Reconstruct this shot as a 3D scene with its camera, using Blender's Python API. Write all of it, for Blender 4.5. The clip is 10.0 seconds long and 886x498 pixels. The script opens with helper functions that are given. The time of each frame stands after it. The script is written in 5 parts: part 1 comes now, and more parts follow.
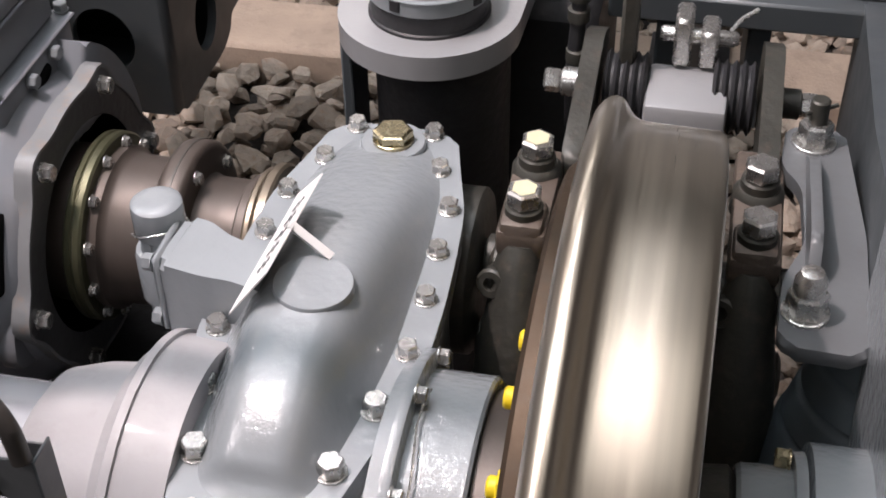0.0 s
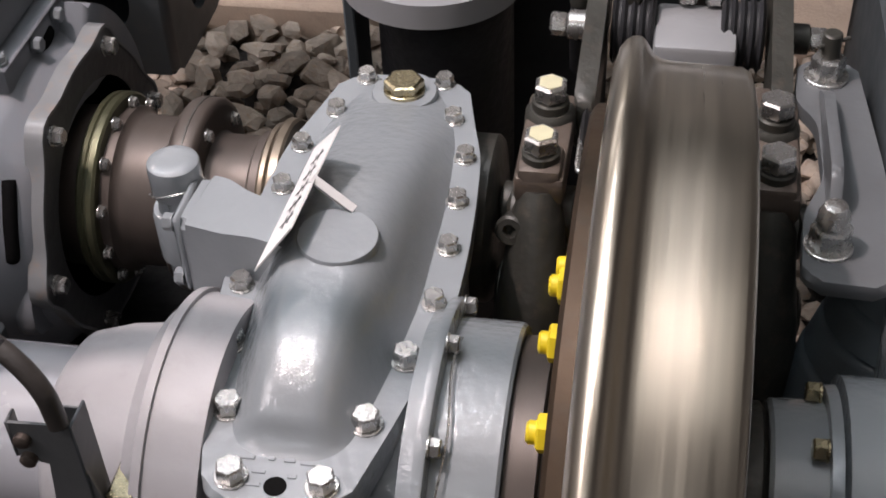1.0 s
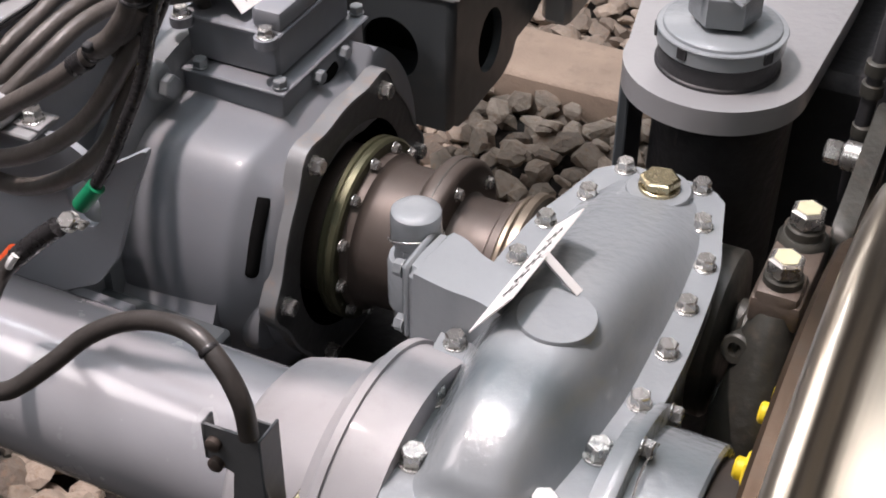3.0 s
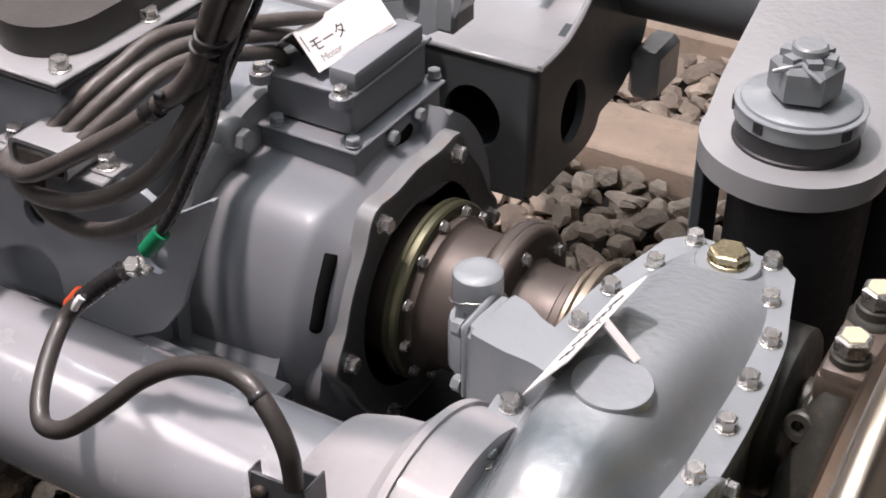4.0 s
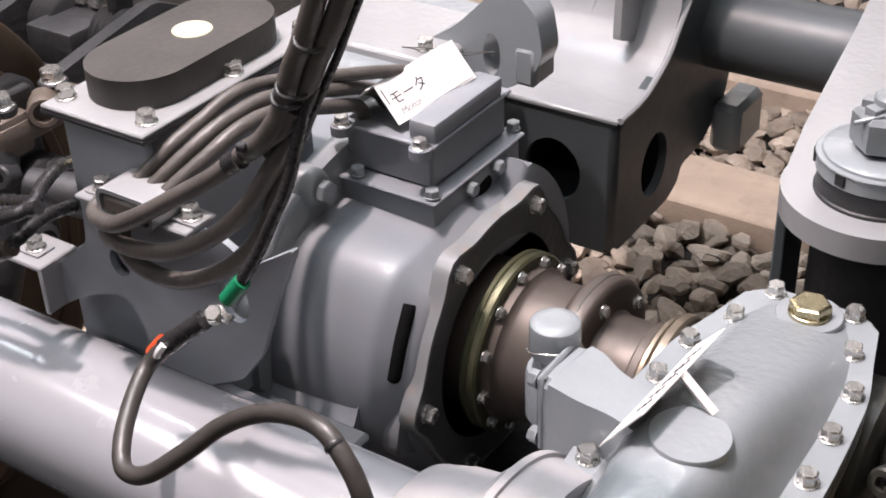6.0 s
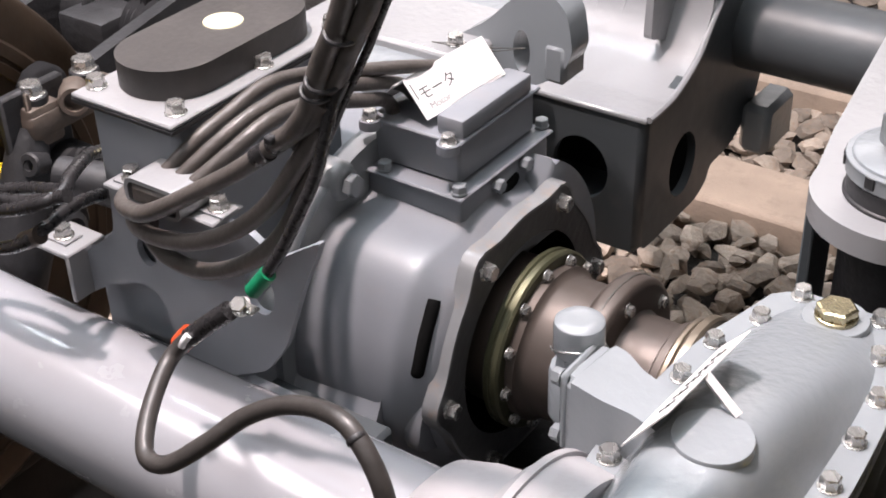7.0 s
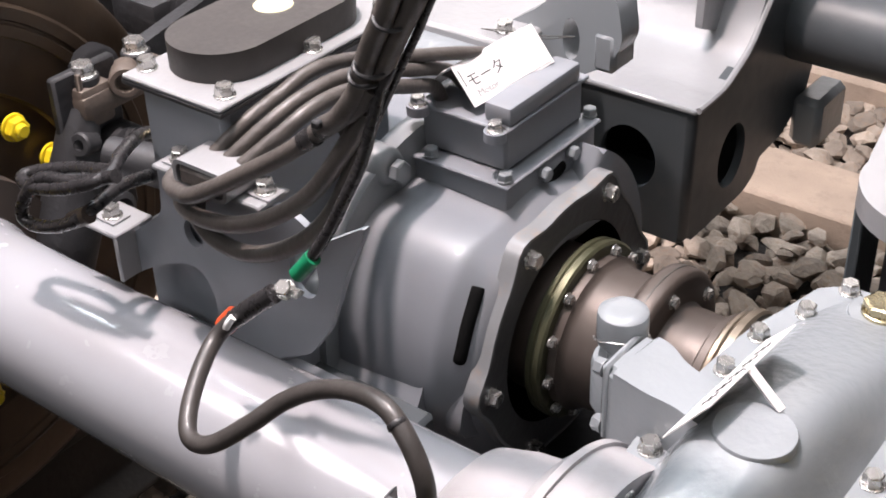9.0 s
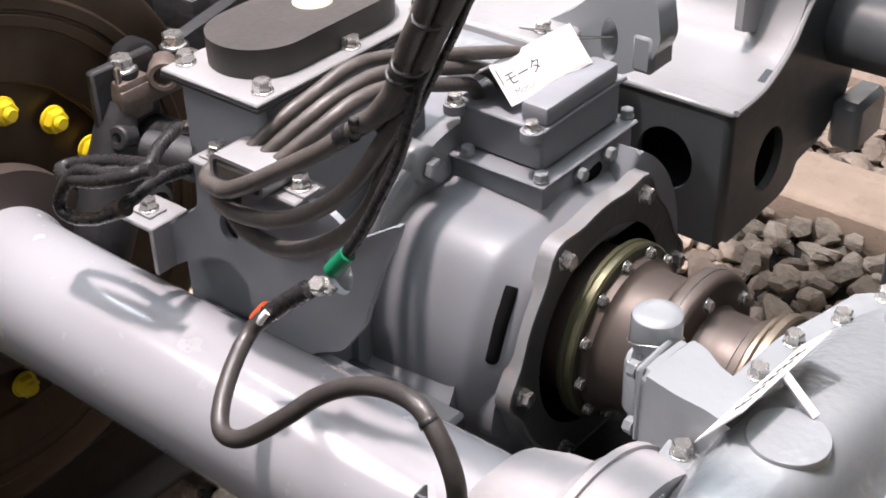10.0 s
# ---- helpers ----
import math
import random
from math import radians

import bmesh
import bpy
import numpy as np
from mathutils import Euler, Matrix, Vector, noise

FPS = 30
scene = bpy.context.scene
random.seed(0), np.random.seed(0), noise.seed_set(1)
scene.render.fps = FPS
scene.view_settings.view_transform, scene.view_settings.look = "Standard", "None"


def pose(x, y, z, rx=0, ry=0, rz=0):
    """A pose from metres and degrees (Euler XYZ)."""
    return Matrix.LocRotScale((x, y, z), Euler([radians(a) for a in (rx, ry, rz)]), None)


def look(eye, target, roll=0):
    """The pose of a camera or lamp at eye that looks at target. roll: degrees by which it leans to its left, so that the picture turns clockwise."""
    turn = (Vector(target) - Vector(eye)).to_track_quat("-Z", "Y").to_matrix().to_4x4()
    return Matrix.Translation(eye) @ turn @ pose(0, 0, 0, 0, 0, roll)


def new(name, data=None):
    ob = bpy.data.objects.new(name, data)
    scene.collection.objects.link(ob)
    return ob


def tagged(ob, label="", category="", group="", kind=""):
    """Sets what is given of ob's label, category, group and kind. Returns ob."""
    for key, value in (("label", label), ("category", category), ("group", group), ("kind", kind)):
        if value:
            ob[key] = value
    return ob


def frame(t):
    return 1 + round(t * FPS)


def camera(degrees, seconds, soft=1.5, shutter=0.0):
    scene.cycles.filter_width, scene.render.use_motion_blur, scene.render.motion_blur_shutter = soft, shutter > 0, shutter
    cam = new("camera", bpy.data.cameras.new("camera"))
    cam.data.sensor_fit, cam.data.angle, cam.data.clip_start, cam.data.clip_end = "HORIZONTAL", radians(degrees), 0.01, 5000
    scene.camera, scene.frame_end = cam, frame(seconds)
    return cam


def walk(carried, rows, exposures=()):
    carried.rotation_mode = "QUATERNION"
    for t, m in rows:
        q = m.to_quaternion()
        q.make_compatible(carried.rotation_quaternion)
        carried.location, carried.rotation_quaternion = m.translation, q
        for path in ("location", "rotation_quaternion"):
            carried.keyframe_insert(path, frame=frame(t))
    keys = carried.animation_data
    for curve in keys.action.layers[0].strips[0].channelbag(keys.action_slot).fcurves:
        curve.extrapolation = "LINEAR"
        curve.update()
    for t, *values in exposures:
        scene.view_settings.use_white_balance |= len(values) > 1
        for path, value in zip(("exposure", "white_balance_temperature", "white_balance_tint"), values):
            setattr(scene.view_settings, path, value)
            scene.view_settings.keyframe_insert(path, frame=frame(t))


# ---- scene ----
cam = camera(35.9, 10.0, soft=1.8)

PATH = [
    (0, (0.038, -0.666, 1.521), (-0.292, 0.827, 0.233), -1.1),
    (0.5, (0.014, -0.668, 1.518), (-0.279, 0.804, 0.196), -2.0),
    (1, (-0.003, -0.673, 1.516), (-0.298, 0.781, 0.175), -2.7),
    (1.5, (-0.004, -0.672, 1.515), (-0.302, 0.763, 0.154), -2.9),
    (2, (-0.004, -0.669, 1.517), (-0.342, 0.764, 0.163), -2.1),
    (2.5, (0.002, -0.669, 1.513), (-0.537, 0.799, 0.266), -0.2),
    (3, (0.024, -0.664, 1.509), (-0.646, 0.753, 0.267), 0.4),
    (3.2, (0.032, -0.662, 1.507), (-0.681, 0.749, 0.281), 0.6),
    (4.3, (0.066, -0.655, 1.493), (-0.782, 0.761, 0.364), -0.4),
    (4.5, (0.069, -0.657, 1.497), (-0.793, 0.76, 0.379), -0.5),
    (5, (0.068, -0.655, 1.496), (-0.83, 0.746, 0.386), -0.8),
    (5.5, (0.068, -0.659, 1.495), (-0.86, 0.736, 0.404), -1.7),
    (7, (0.068, -0.658, 1.496), (-0.913, 0.703, 0.406), -1.7),
    (7.5, (0.067, -0.658, 1.495), (-0.926, 0.687, 0.398), -1.6),
    (8, (0.067, -0.657, 1.496), (-0.938, 0.674, 0.393), -1.8),
    (8.5, (0.068, -0.657, 1.497), (-0.939, 0.668, 0.389), -1.6),
    (9, (0.069, -0.657, 1.497), (-0.96, 0.655, 0.392), -1.8),
    (9.5, (0.067, -0.658, 1.497), (-0.979, 0.64, 0.392), -1.6),
    (10, (0.067, -0.657, 1.497), (-0.999, 0.624, 0.391), -1.7),
]
walk(cam, [(t, look(eye, target, roll)) for t, eye, target, roll in PATH],
     exposures=[(0.0, 0.11), (0.5, -0.05), (1.0, -0.22), (1.5, -0.33), (2.0, -0.38), (2.5, -0.05), (3.0, 0.04), (4.5, 0.24), (5.5, 0.38), (7.0, 0.49), (10.0, 0.58)])

# ---------- light ----------
world = bpy.data.worlds.new("hall_air")
scene.world = world
world.use_nodes = True
world.node_tree.nodes["Background"].inputs[0].default_value = (0.62, 0.80, 1.0, 1)
world.node_tree.nodes["Background"].inputs[1].default_value = 0.11


def area_lamp(x, y, z, length, width, watts, colour, target):
    d = bpy.data.lights.new("strip_or_fill", "AREA")
    d.shape, d.size, d.size_y, d.energy, d.color = "RECTANGLE", length, width, watts, colour
    o = new("strip_or_fill", d)
    o.matrix_world = look((x, y, z), target)
    return o


WARM = (1.0, 0.87, 0.83)
area_lamp(0.1, -0.10, 3.3, 0.7, 0.015, 1.3, WARM, (0.1, -0.09, 0.0))
area_lamp(0.1, 0.30, 3.3, 0.7, 0.012, 0.6, WARM, (0.1, 0.31, 0.0))
area_lamp(0.2, 0.9, 3.6, 1.9, 3.8, 6.5, (0.96, 0.96, 1.0), (0.2, 0.91, 0.0))
# added patch that brightens the lower tread, no known lamp
area_lamp(0.45, -0.05, 3.55, 1.9, 1.7, 6.0, (1.0, 0.96, 0.95), (0.45, -0.04, 0.0))
area_lamp(-1.2, 0.2, 3.3, 0.12, 0.09, 94, (1.0, 0.835, 0.82), (-0.9, 0.3, 0.5))
area_lamp(-3.35, 2.2, 3.3, 0.55, 0.05, 6, WARM, (-0.8, 0.2, 0.5))
area_lamp(-1.0, 0.9, 3.5, 0.09, 3.6, 26, (1.0, 0.92, 0.94), (-1.0, 0.91, 0.0))
area_lamp(-2.0, 0.6, 3.5, 0.09, 3.6, 38, (0.83, 0.91, 1.0), (-1.2, 0.6, 0.3))
# broad overhead fill, added for softness
area_lamp(-1.5, 1.2, 3.9, 2.6, 3.0, 42, (0.80, 0.89, 1.0), (-1.5, 1.21, 0.0))
area_lamp(-2.6, 5.6, 3.3, 4.2, 0.9, 34, (1.0, 0.93, 0.92), (-1.2, 1.0, 0.4))
# added fill from behind the camera, for upright faces towards it
area_lamp(-1.2, -3.2, 3.5, 3.0, 0.35, 23, (0.95, 0.96, 1.0), (-0.95, 0.2, 0.5))
# added soft fill from the front left, for the motor's side
area_lamp(-2.6, -1.0, 3.2, 1.2, 0.8, 32, (1.0, 0.90, 0.92), (-0.9, 0.2, 0.4))

# ---------- materials ----------
def material(name, colour, rough=0.5, metal=0.0, vary=0.12, scale=14.0, bump=0.05, bump_scale=60.0, dirt=None, dirt_amount=0.0, coat=0.0, stretch=(1, 1, 1), rough_vary=0.1, per_piece=0.0, coat_bump=0.0):
    m = bpy.data.materials.new(name)
    m.use_nodes = True
    nt = m.node_tree
    n, link = nt.nodes, nt.links.new
    b = n["Principled BSDF"]
    b.inputs["Metallic"].default_value = metal
    b.inputs["Coat Weight"].default_value = coat
    b.inputs["Coat Roughness"].default_value = 0.08
    tc = n.new("ShaderNodeTexCoord")
    mp = n.new("ShaderNodeMapping")
    mp.inputs["Scale"].default_value = stretch
    link(tc.outputs["Object"], mp.inputs["Vector"])
    big = n.new("ShaderNodeTexNoise")
    big.inputs["Scale"].default_value = scale
    big.inputs["Detail"].default_value = 5
    link(mp.outputs["Vector"], big.inputs["Vector"])
    ramp = n.new("ShaderNodeMapRange")
    ramp.inputs["From Min"].default_value, ramp.inputs["From Max"].default_value = 0.3, 0.7
    ramp.inputs["To Min"].default_value, ramp.inputs["To Max"].default_value = 1 - vary, 1 + vary
    link(big.outputs["Fac"], ramp.inputs["Value"])
    val = ramp.outputs["Result"]
    if per_piece:
        info = n.new("ShaderNodeNewGeometry") if per_piece > 0 else n.new("ShaderNodeObjectInfo")
        pr = n.new("ShaderNodeMapRange")
        pr.inputs["To Min"].default_value, pr.inputs["To Max"].default_value = 1 - abs(per_piece), 1 + abs(per_piece)
        link(info.outputs["Random Per Island" if per_piece > 0 else "Random"], pr.inputs["Value"])
        mul = n.new("ShaderNodeMath")
        mul.operation = "MULTIPLY"
        link(val, mul.inputs[0]), link(pr.outputs["Result"], mul.inputs[1])
        val = mul.outputs[0]
    hsv = n.new("ShaderNodeHueSaturation")
    hsv.inputs["Color"].default_value = (*colour, 1)
    link(val, hsv.inputs["Value"])
    col = hsv.outputs["Color"]
    if dirt:
        spots = n.new("ShaderNodeTexNoise")
        spots.inputs["Scale"].default_value, spots.inputs["Detail"].default_value, spots.inputs["Roughness"].default_value = scale * 2.7, 8, 0.7
        link(mp.outputs["Vector"], spots.inputs["Vector"])
        cut = n.new("ShaderNodeMapRange")
        cut.inputs["From Min"].default_value, cut.inputs["From Max"].default_value = 0.52, 0.72
        cut.inputs["To Max"].default_value = dirt_amount
        link(spots.outputs["Fac"], cut.inputs["Value"])
        mix = n.new("ShaderNodeMix")
        mix.data_type = "RGBA"
        mix.inputs["B"].default_value = (*dirt, 1)
        link(cut.outputs["Result"], mix.inputs["Factor"]), link(col, mix.inputs["A"])
        col = mix.outputs["Result"]
    link(col, b.inputs["Base Color"])
    fine = n.new("ShaderNodeTexNoise")
    fine.inputs["Scale"].default_value, fine.inputs["Detail"].default_value = bump_scale, 4
    link(mp.outputs["Vector"], fine.inputs["Vector"])
    rr = n.new("ShaderNodeMapRange")
    rr.inputs["To Min"].default_value, rr.inputs["To Max"].default_value = max(0.03, rough - rough_vary), min(1, rough + rough_vary)
    link(fine.outputs["Fac"], rr.inputs["Value"]), link(rr.outputs["Result"], b.inputs["Roughness"])
    if bump:
        bp = n.new("ShaderNodeBump")
        bp.inputs["Strength"].default_value, bp.inputs["Distance"].default_value = bump, 0.01
        link(fine.outputs["Fac"], bp.inputs["Height"]), link(bp.outputs["Normal"], b.inputs["Normal"])
    if coat_bump:
        peel = n.new("ShaderNodeTexNoise")
        peel.inputs["Scale"].default_value, peel.inputs["Detail"].default_value = 80, 3
        link(tc.outputs["Object"], peel.inputs["Vector"])
        cb = n.new("ShaderNodeBump")
        cb.inputs["Strength"].default_value, cb.inputs["Distance"].default_value = coat_bump, 0.01
        link(peel.outputs["Fac"], cb.inputs["Height"]), link(cb.outputs["Normal"], b.inputs["Coat Normal"])
    return m


GREY = material("grey_gloss_paint", (0.226, 0.247, 0.262), 0.50, 0, 0.05, 6, 0.0, 75, coat=1.0, coat_bump=0.20, dirt=(0.22, 0.21, 0.21), dirt_amount=0.07)
PEELGREY = material("thick_brushed_grey_paint", (0.226, 0.247, 0.262), 0.42, 0, 0.05, 6, 0.006, 75, coat=1.0, coat_bump=0.24, dirt=(0.22, 0.21, 0.21), dirt_amount=0.07)
MOTORGREY = material("satin_lavender_grey_paint", (0.186, 0.197, 0.217), 0.46, 0, 0.06, 5, 0.03, 60, coat=0.16, coat_bump=0.05, dirt=(0.26, 0.22, 0.20), dirt_amount=0.22)
# motor paint lightened on duct and cable plate, for light on their fronts
LITGREY = material("lit_motor_grey_paint", (0.235, 0.252, 0.275), 0.46, 0, 0.07, 6, 0.03, 60, coat=0.2, coat_bump=0.05, dirt=(0.26, 0.23, 0.21), dirt_amount=0.25)
RIMGREY = material("grey_paint_with_tan_grime", (0.18, 0.185, 0.19), 0.42, 0, 0.10, 12, 0.05, 70, coat=0.3, dirt=(0.26, 0.18, 0.13), dirt_amount=0.65)
PLATEGREY = material("worn_mid_grey_paint", (0.125, 0.132, 0.138), 0.40, 0, 0.10, 10, 0.06, 70, coat=0.3, dirt=(0.10, 0.09, 0.085), dirt_amount=0.3)
HOUSING = material("dull_pale_grey_paint", (0.33, 0.325, 0.335), 0.52, 0, 0.07, 9, 0.05, 60, coat=0.15, dirt=(0.22, 0.20, 0.19), dirt_amount=0.3)
RUSTCAST = material("rusty_brown_casting", (0.115, 0.092, 0.076), 0.5, 0.3, 0.25, 16, 0.15, 80, dirt=(0.20, 0.14, 0.10), dirt_amount=0.5)
CASTGREY = material("grey_paint_on_casting", (0.20, 0.216, 0.228), 0.34, 0, 0.05, 9, 0.06, 70, coat=0.6, coat_bump=0.3, dirt=(0.2, 0.19, 0.18), dirt_amount=0.10)
AXLEGREY = material("pale_grey_axle_paint", (0.315, 0.32, 0.342), 0.24, 0, 0.03, 5, 0.03, 30, coat=0.5)
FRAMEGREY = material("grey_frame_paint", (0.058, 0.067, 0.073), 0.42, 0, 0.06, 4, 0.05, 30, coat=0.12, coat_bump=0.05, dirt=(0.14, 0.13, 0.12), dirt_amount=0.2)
# frame paint for the cross tube, with overhead shade put into its colour
TUBESHADE = material("shaded_frame_paint", (0.060, 0.067, 0.072), 0.42, 0, 0.12, 5, 0.06, 40, dirt=(0.09, 0.085, 0.08), dirt_amount=0.25)
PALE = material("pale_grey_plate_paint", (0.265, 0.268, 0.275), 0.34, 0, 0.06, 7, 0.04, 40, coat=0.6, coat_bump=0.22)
TREAD = material("rolled_steel_tread", (0.68, 0.61, 0.50), 0.31, 1.0, 0.13, 60, 0.010, 200, coat=0.5, stretch=(1, 0.02, 0.02), rough_vary=0.10)
DARKCAST = material("dark_brake_casting", (0.052, 0.051, 0.044), 0.42, 0.3, 0.2, 18, 0.15, 80, dirt=(0.14, 0.11, 0.085), dirt_amount=0.4)
DISC = material("brake_disc_iron", (0.065, 0.045, 0.03), 0.45, 0.7, 0.2, 12, 0.05, 90, dirt=(0.06, 0.05, 0.04), dirt_amount=0.6)
COUPLING = material("oiled_brown_steel", (0.090, 0.073, 0.063), 0.46, 0.45, 0.15, 16, 0.06, 90, stretch=(1, 0.3, 0.3))
RINGSTEEL = material("worn_ring_steel", (0.20, 0.165, 0.125), 0.36, 0.7, 0.2, 20, 0.04, 90, stretch=(1, 0.3, 0.3))
OLIVE = material("yellow_chromate_ring", (0.085, 0.085, 0.05), 0.40, 0.6, 0.15, 20, 0.04, 90)
ZINC = material("zinc_plated_bolt", (0.56, 0.55, 0.53), 0.27, 0.9, 0.06, 40, 0.0, 120, per_piece=-0.12, rough_vary=0.06)
BRASSY = material("yellow_zinc_plug", (0.46, 0.40, 0.26), 0.26, 1.0, 0.10, 40, 0.005, 120)
CREAM = material("cream_marked_bolt_top", (0.62, 0.59, 0.40), 0.45, 0.2, 0.06, 60, 0.05, 200)
YELLOW = material("yellow_painted_bolt", (0.72, 0.55, 0.02), 0.4, 0, 0.1, 40, 0.1, 120)
RUBBER = material("black_rubber", (0.022, 0.022, 0.024), 0.5, 0, 0.2, 25, 0.08, 140)
CAP = material("worn_black_rubber_cap", (0.042, 0.038, 0.036), 0.5, 0, 0.2, 12, 0.06, 120, dirt=(0.09, 0.08, 0.07), dirt_amount=0.3)
SHEATH = material("dark_cable_sheath", (0.078, 0.069, 0.063), 0.42, 0, 0.2, 30, 0.15, 120, rough_vary=0.12)
LEAD = material("dark_rubber_lead", (0.047, 0.042, 0.039), 0.38, 0, 0.2, 30, 0.08, 120)
BLACKCABLE = material("glossy_black_cable", (0.024, 0.023, 0.024), 0.28, 0, 0.15, 30, 0.08, 120)
RUBBERGREY = material("blue_grey_rubber", (0.085, 0.105, 0.118), 0.5, 0, 0.12, 20, 0.06, 80)
WHITE = material("white_card", (0.72, 0.71, 0.70), 0.6, 0, 0.02, 10, 0.02, 80)
INK = material("black_print", (0.03, 0.03, 0.03), 0.6, 0, 0.02, 10, 0, 80)
GREYINK = material("grey_print", (0.24, 0.235, 0.23), 0.6, 0, 0.02, 10, 0, 80)
GREEN = material("green_tape", (0.01, 0.20, 0.09), 0.35, 0, 0.1, 30, 0.05, 120)
RED = material("red_tape", (0.50, 0.07, 0.02), 0.4, 0, 0.1, 30, 0.05, 120)
# end shield's face, its shade put into the grey
SHIELDSHADE = material("shaded_end_face_grey", (0.062, 0.062, 0.064), 0.42, 0.1, 0.15, 14, 0.12, 80)
# black for holes and recesses: their shade put into the colour
HOLLOW = material("black_hole_shade", (0.008, 0.008, 0.008), 0.9, 0, 0.2, 15, 0.1, 80)
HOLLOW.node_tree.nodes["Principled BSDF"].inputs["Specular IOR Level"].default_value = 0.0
# dark steel, also used where shade is put into the colour
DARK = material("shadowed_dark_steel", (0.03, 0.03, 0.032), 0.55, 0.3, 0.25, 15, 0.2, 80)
CONCRETE = material("sleeper_concrete", (0.42, 0.33, 0.26), 0.85, 0, 0.12, 8, 0.3, 120, dirt=(0.25, 0.2, 0.16), dirt_amount=0.5)
STONE = material("ballast_stone", (0.375, 0.312, 0.255), 0.85, 0, 0.25, 22, 0.6, 90, dirt=(0.34, 0.22, 0.14), dirt_amount=0.7, per_piece=0.42)
SOIL = material("ballast_bed", (0.035, 0.03, 0.027), 0.95, 0, 0.3, 20, 0.8, 60)
RAILSTEEL = material("rail_steel", (0.025, 0.019, 0.015), 0.7, 0.2, 0.2, 12, 0.1, 90)
HALL = material("grey_hall_wall", (0.42, 0.41, 0.40), 0.8, 0, 0.1, 2, 0.1, 20)

# ---------- building helpers ----------
def thing(name, label, category, base=(0, 0, 0), group="", kind=""):
    e = new(name)
    e.empty_display_size = 0.05
    e.matrix_world = Matrix.Translation(base)
    return tagged(e, label, category, group, kind)


def to_mesh(name, bm, mat, smooth=40):
    bmesh.ops.recalc_face_normals(bm, faces=bm.faces)
    me = bpy.data.meshes.new(name)
    bm.to_mesh(me)
    bm.free()
    me.materials.append(mat)
    if smooth:
        me.shade_smooth()
        me.set_sharp_from_angle(angle=radians(smooth))
    return me


def hang(name, me, parent, m=None, label=""):
    """One mesh object under a thing or a part, at the world pose m."""
    o = new(name, me)
    if parent:
        o.parent = parent
        o.matrix_parent_inverse = world_of(parent).inverted()
    o.matrix_basis = m if m is not None else Matrix()
    if label:
        o["label"] = label
    return o


def world_of(o):
    if o.parent:
        return world_of(o.parent) @ o.matrix_parent_inverse @ o.matrix_basis
    return o.matrix_basis.copy()


def part(name, bm, mat, parent, label="", m=None, smooth=40):
    return hang(name, to_mesh(name, bm, mat, smooth), parent, m, label)


def B():
    return bmesh.new()


def box(bm, x0, x1, y0, y1, z0, z1, bevel=0.004, seg=1):
    r = bmesh.ops.create_cube(bm, size=1, matrix=Matrix.Translation(((x0 + x1) / 2, (y0 + y1) / 2, (z0 + z1) / 2)) @ Matrix.Diagonal((abs(x1 - x0), abs(y1 - y0), abs(z1 - z0), 1)))
    if bevel:
        es = list({e for v in r["verts"] for e in v.link_edges})
        bmesh.ops.bevel(bm, geom=es, offset=bevel, segments=seg, affect="EDGES", profile=0.5)
    return bm


def frame_of(axis):
    """A turn whose z lies along axis."""
    return Vector(axis).to_track_quat("Z", "Y").to_matrix().to_4x4()


def lathe(bm, profile, origin=(0, 0, 0), axis=(1, 0, 0), seg=48):
    """A turned solid: profile of (distance along the axis, radius)."""
    m = Matrix.Translation(origin) @ frame_of(axis)
    rings = []
    for a, r in profile:
        if r < 1e-5:
            rings.append([bm.verts.new(m @ Vector((0, 0, a)))])
        else:
            rings.append([bm.verts.new(m @ Vector((r * math.cos(2 * math.pi * i / seg), r * math.sin(2 * math.pi * i / seg), a))) for i in range(seg)])
    for p, q in zip(rings, rings[1:]):
        for i in range(seg):
            j = (i + 1) % seg
            if len(p) == 1 and len(q) == 1:
                continue
            if len(p) == 1:
                bm.faces.new((p[0], q[i], q[j]))
            elif len(q) == 1:
                bm.faces.new((p[i], p[j], q[0]))
            else:
                bm.faces.new((p[i], p[j], q[j], q[i]))
    for ring in (rings[0], rings[-1]):
        if len(ring) > 2:
            bm.faces.new(ring)
    return bm


def prism(bm, outline, lift, m=None, bevel=0.0):
    """A plate: outline of (u, v), raised by lift along w, then laid by m."""
    m = m or Matrix()
    low = [bm.verts.new(m @ Vector((u, v, 0))) for u, v in outline]
    top = [bm.verts.new(m @ Vector((u, v, lift))) for u, v in outline]
    k = len(outline)
    f1, f2 = bm.faces.new(low[::-1]), bm.faces.new(top)
    for i in range(k):
        bm.faces.new((low[i], low[(i + 1) % k], top[(i + 1) % k], top[i]))
    if bevel:
        bmesh.ops.bevel(bm, geom=list(f1.edges) + list(f2.edges), offset=bevel, segments=1, affect="EDGES", profile=0.5)
    return bm


# plates that face along x (u = y, v = z) and along -y (u = x, v = z)
def facing_x(x):
    return Matrix.Translation((x, 0, 0)) @ Matrix(((0, 0, 1, 0), (1, 0, 0, 0), (0, 1, 0, 0), (0, 0, 0, 1)))


def facing_y(y):
    return Matrix.Translation((0, y, 0)) @ Matrix(((1, 0, 0, 0), (0, 0, 1, 0), (0, 1, 0, 0), (0, 0, 0, 1)))


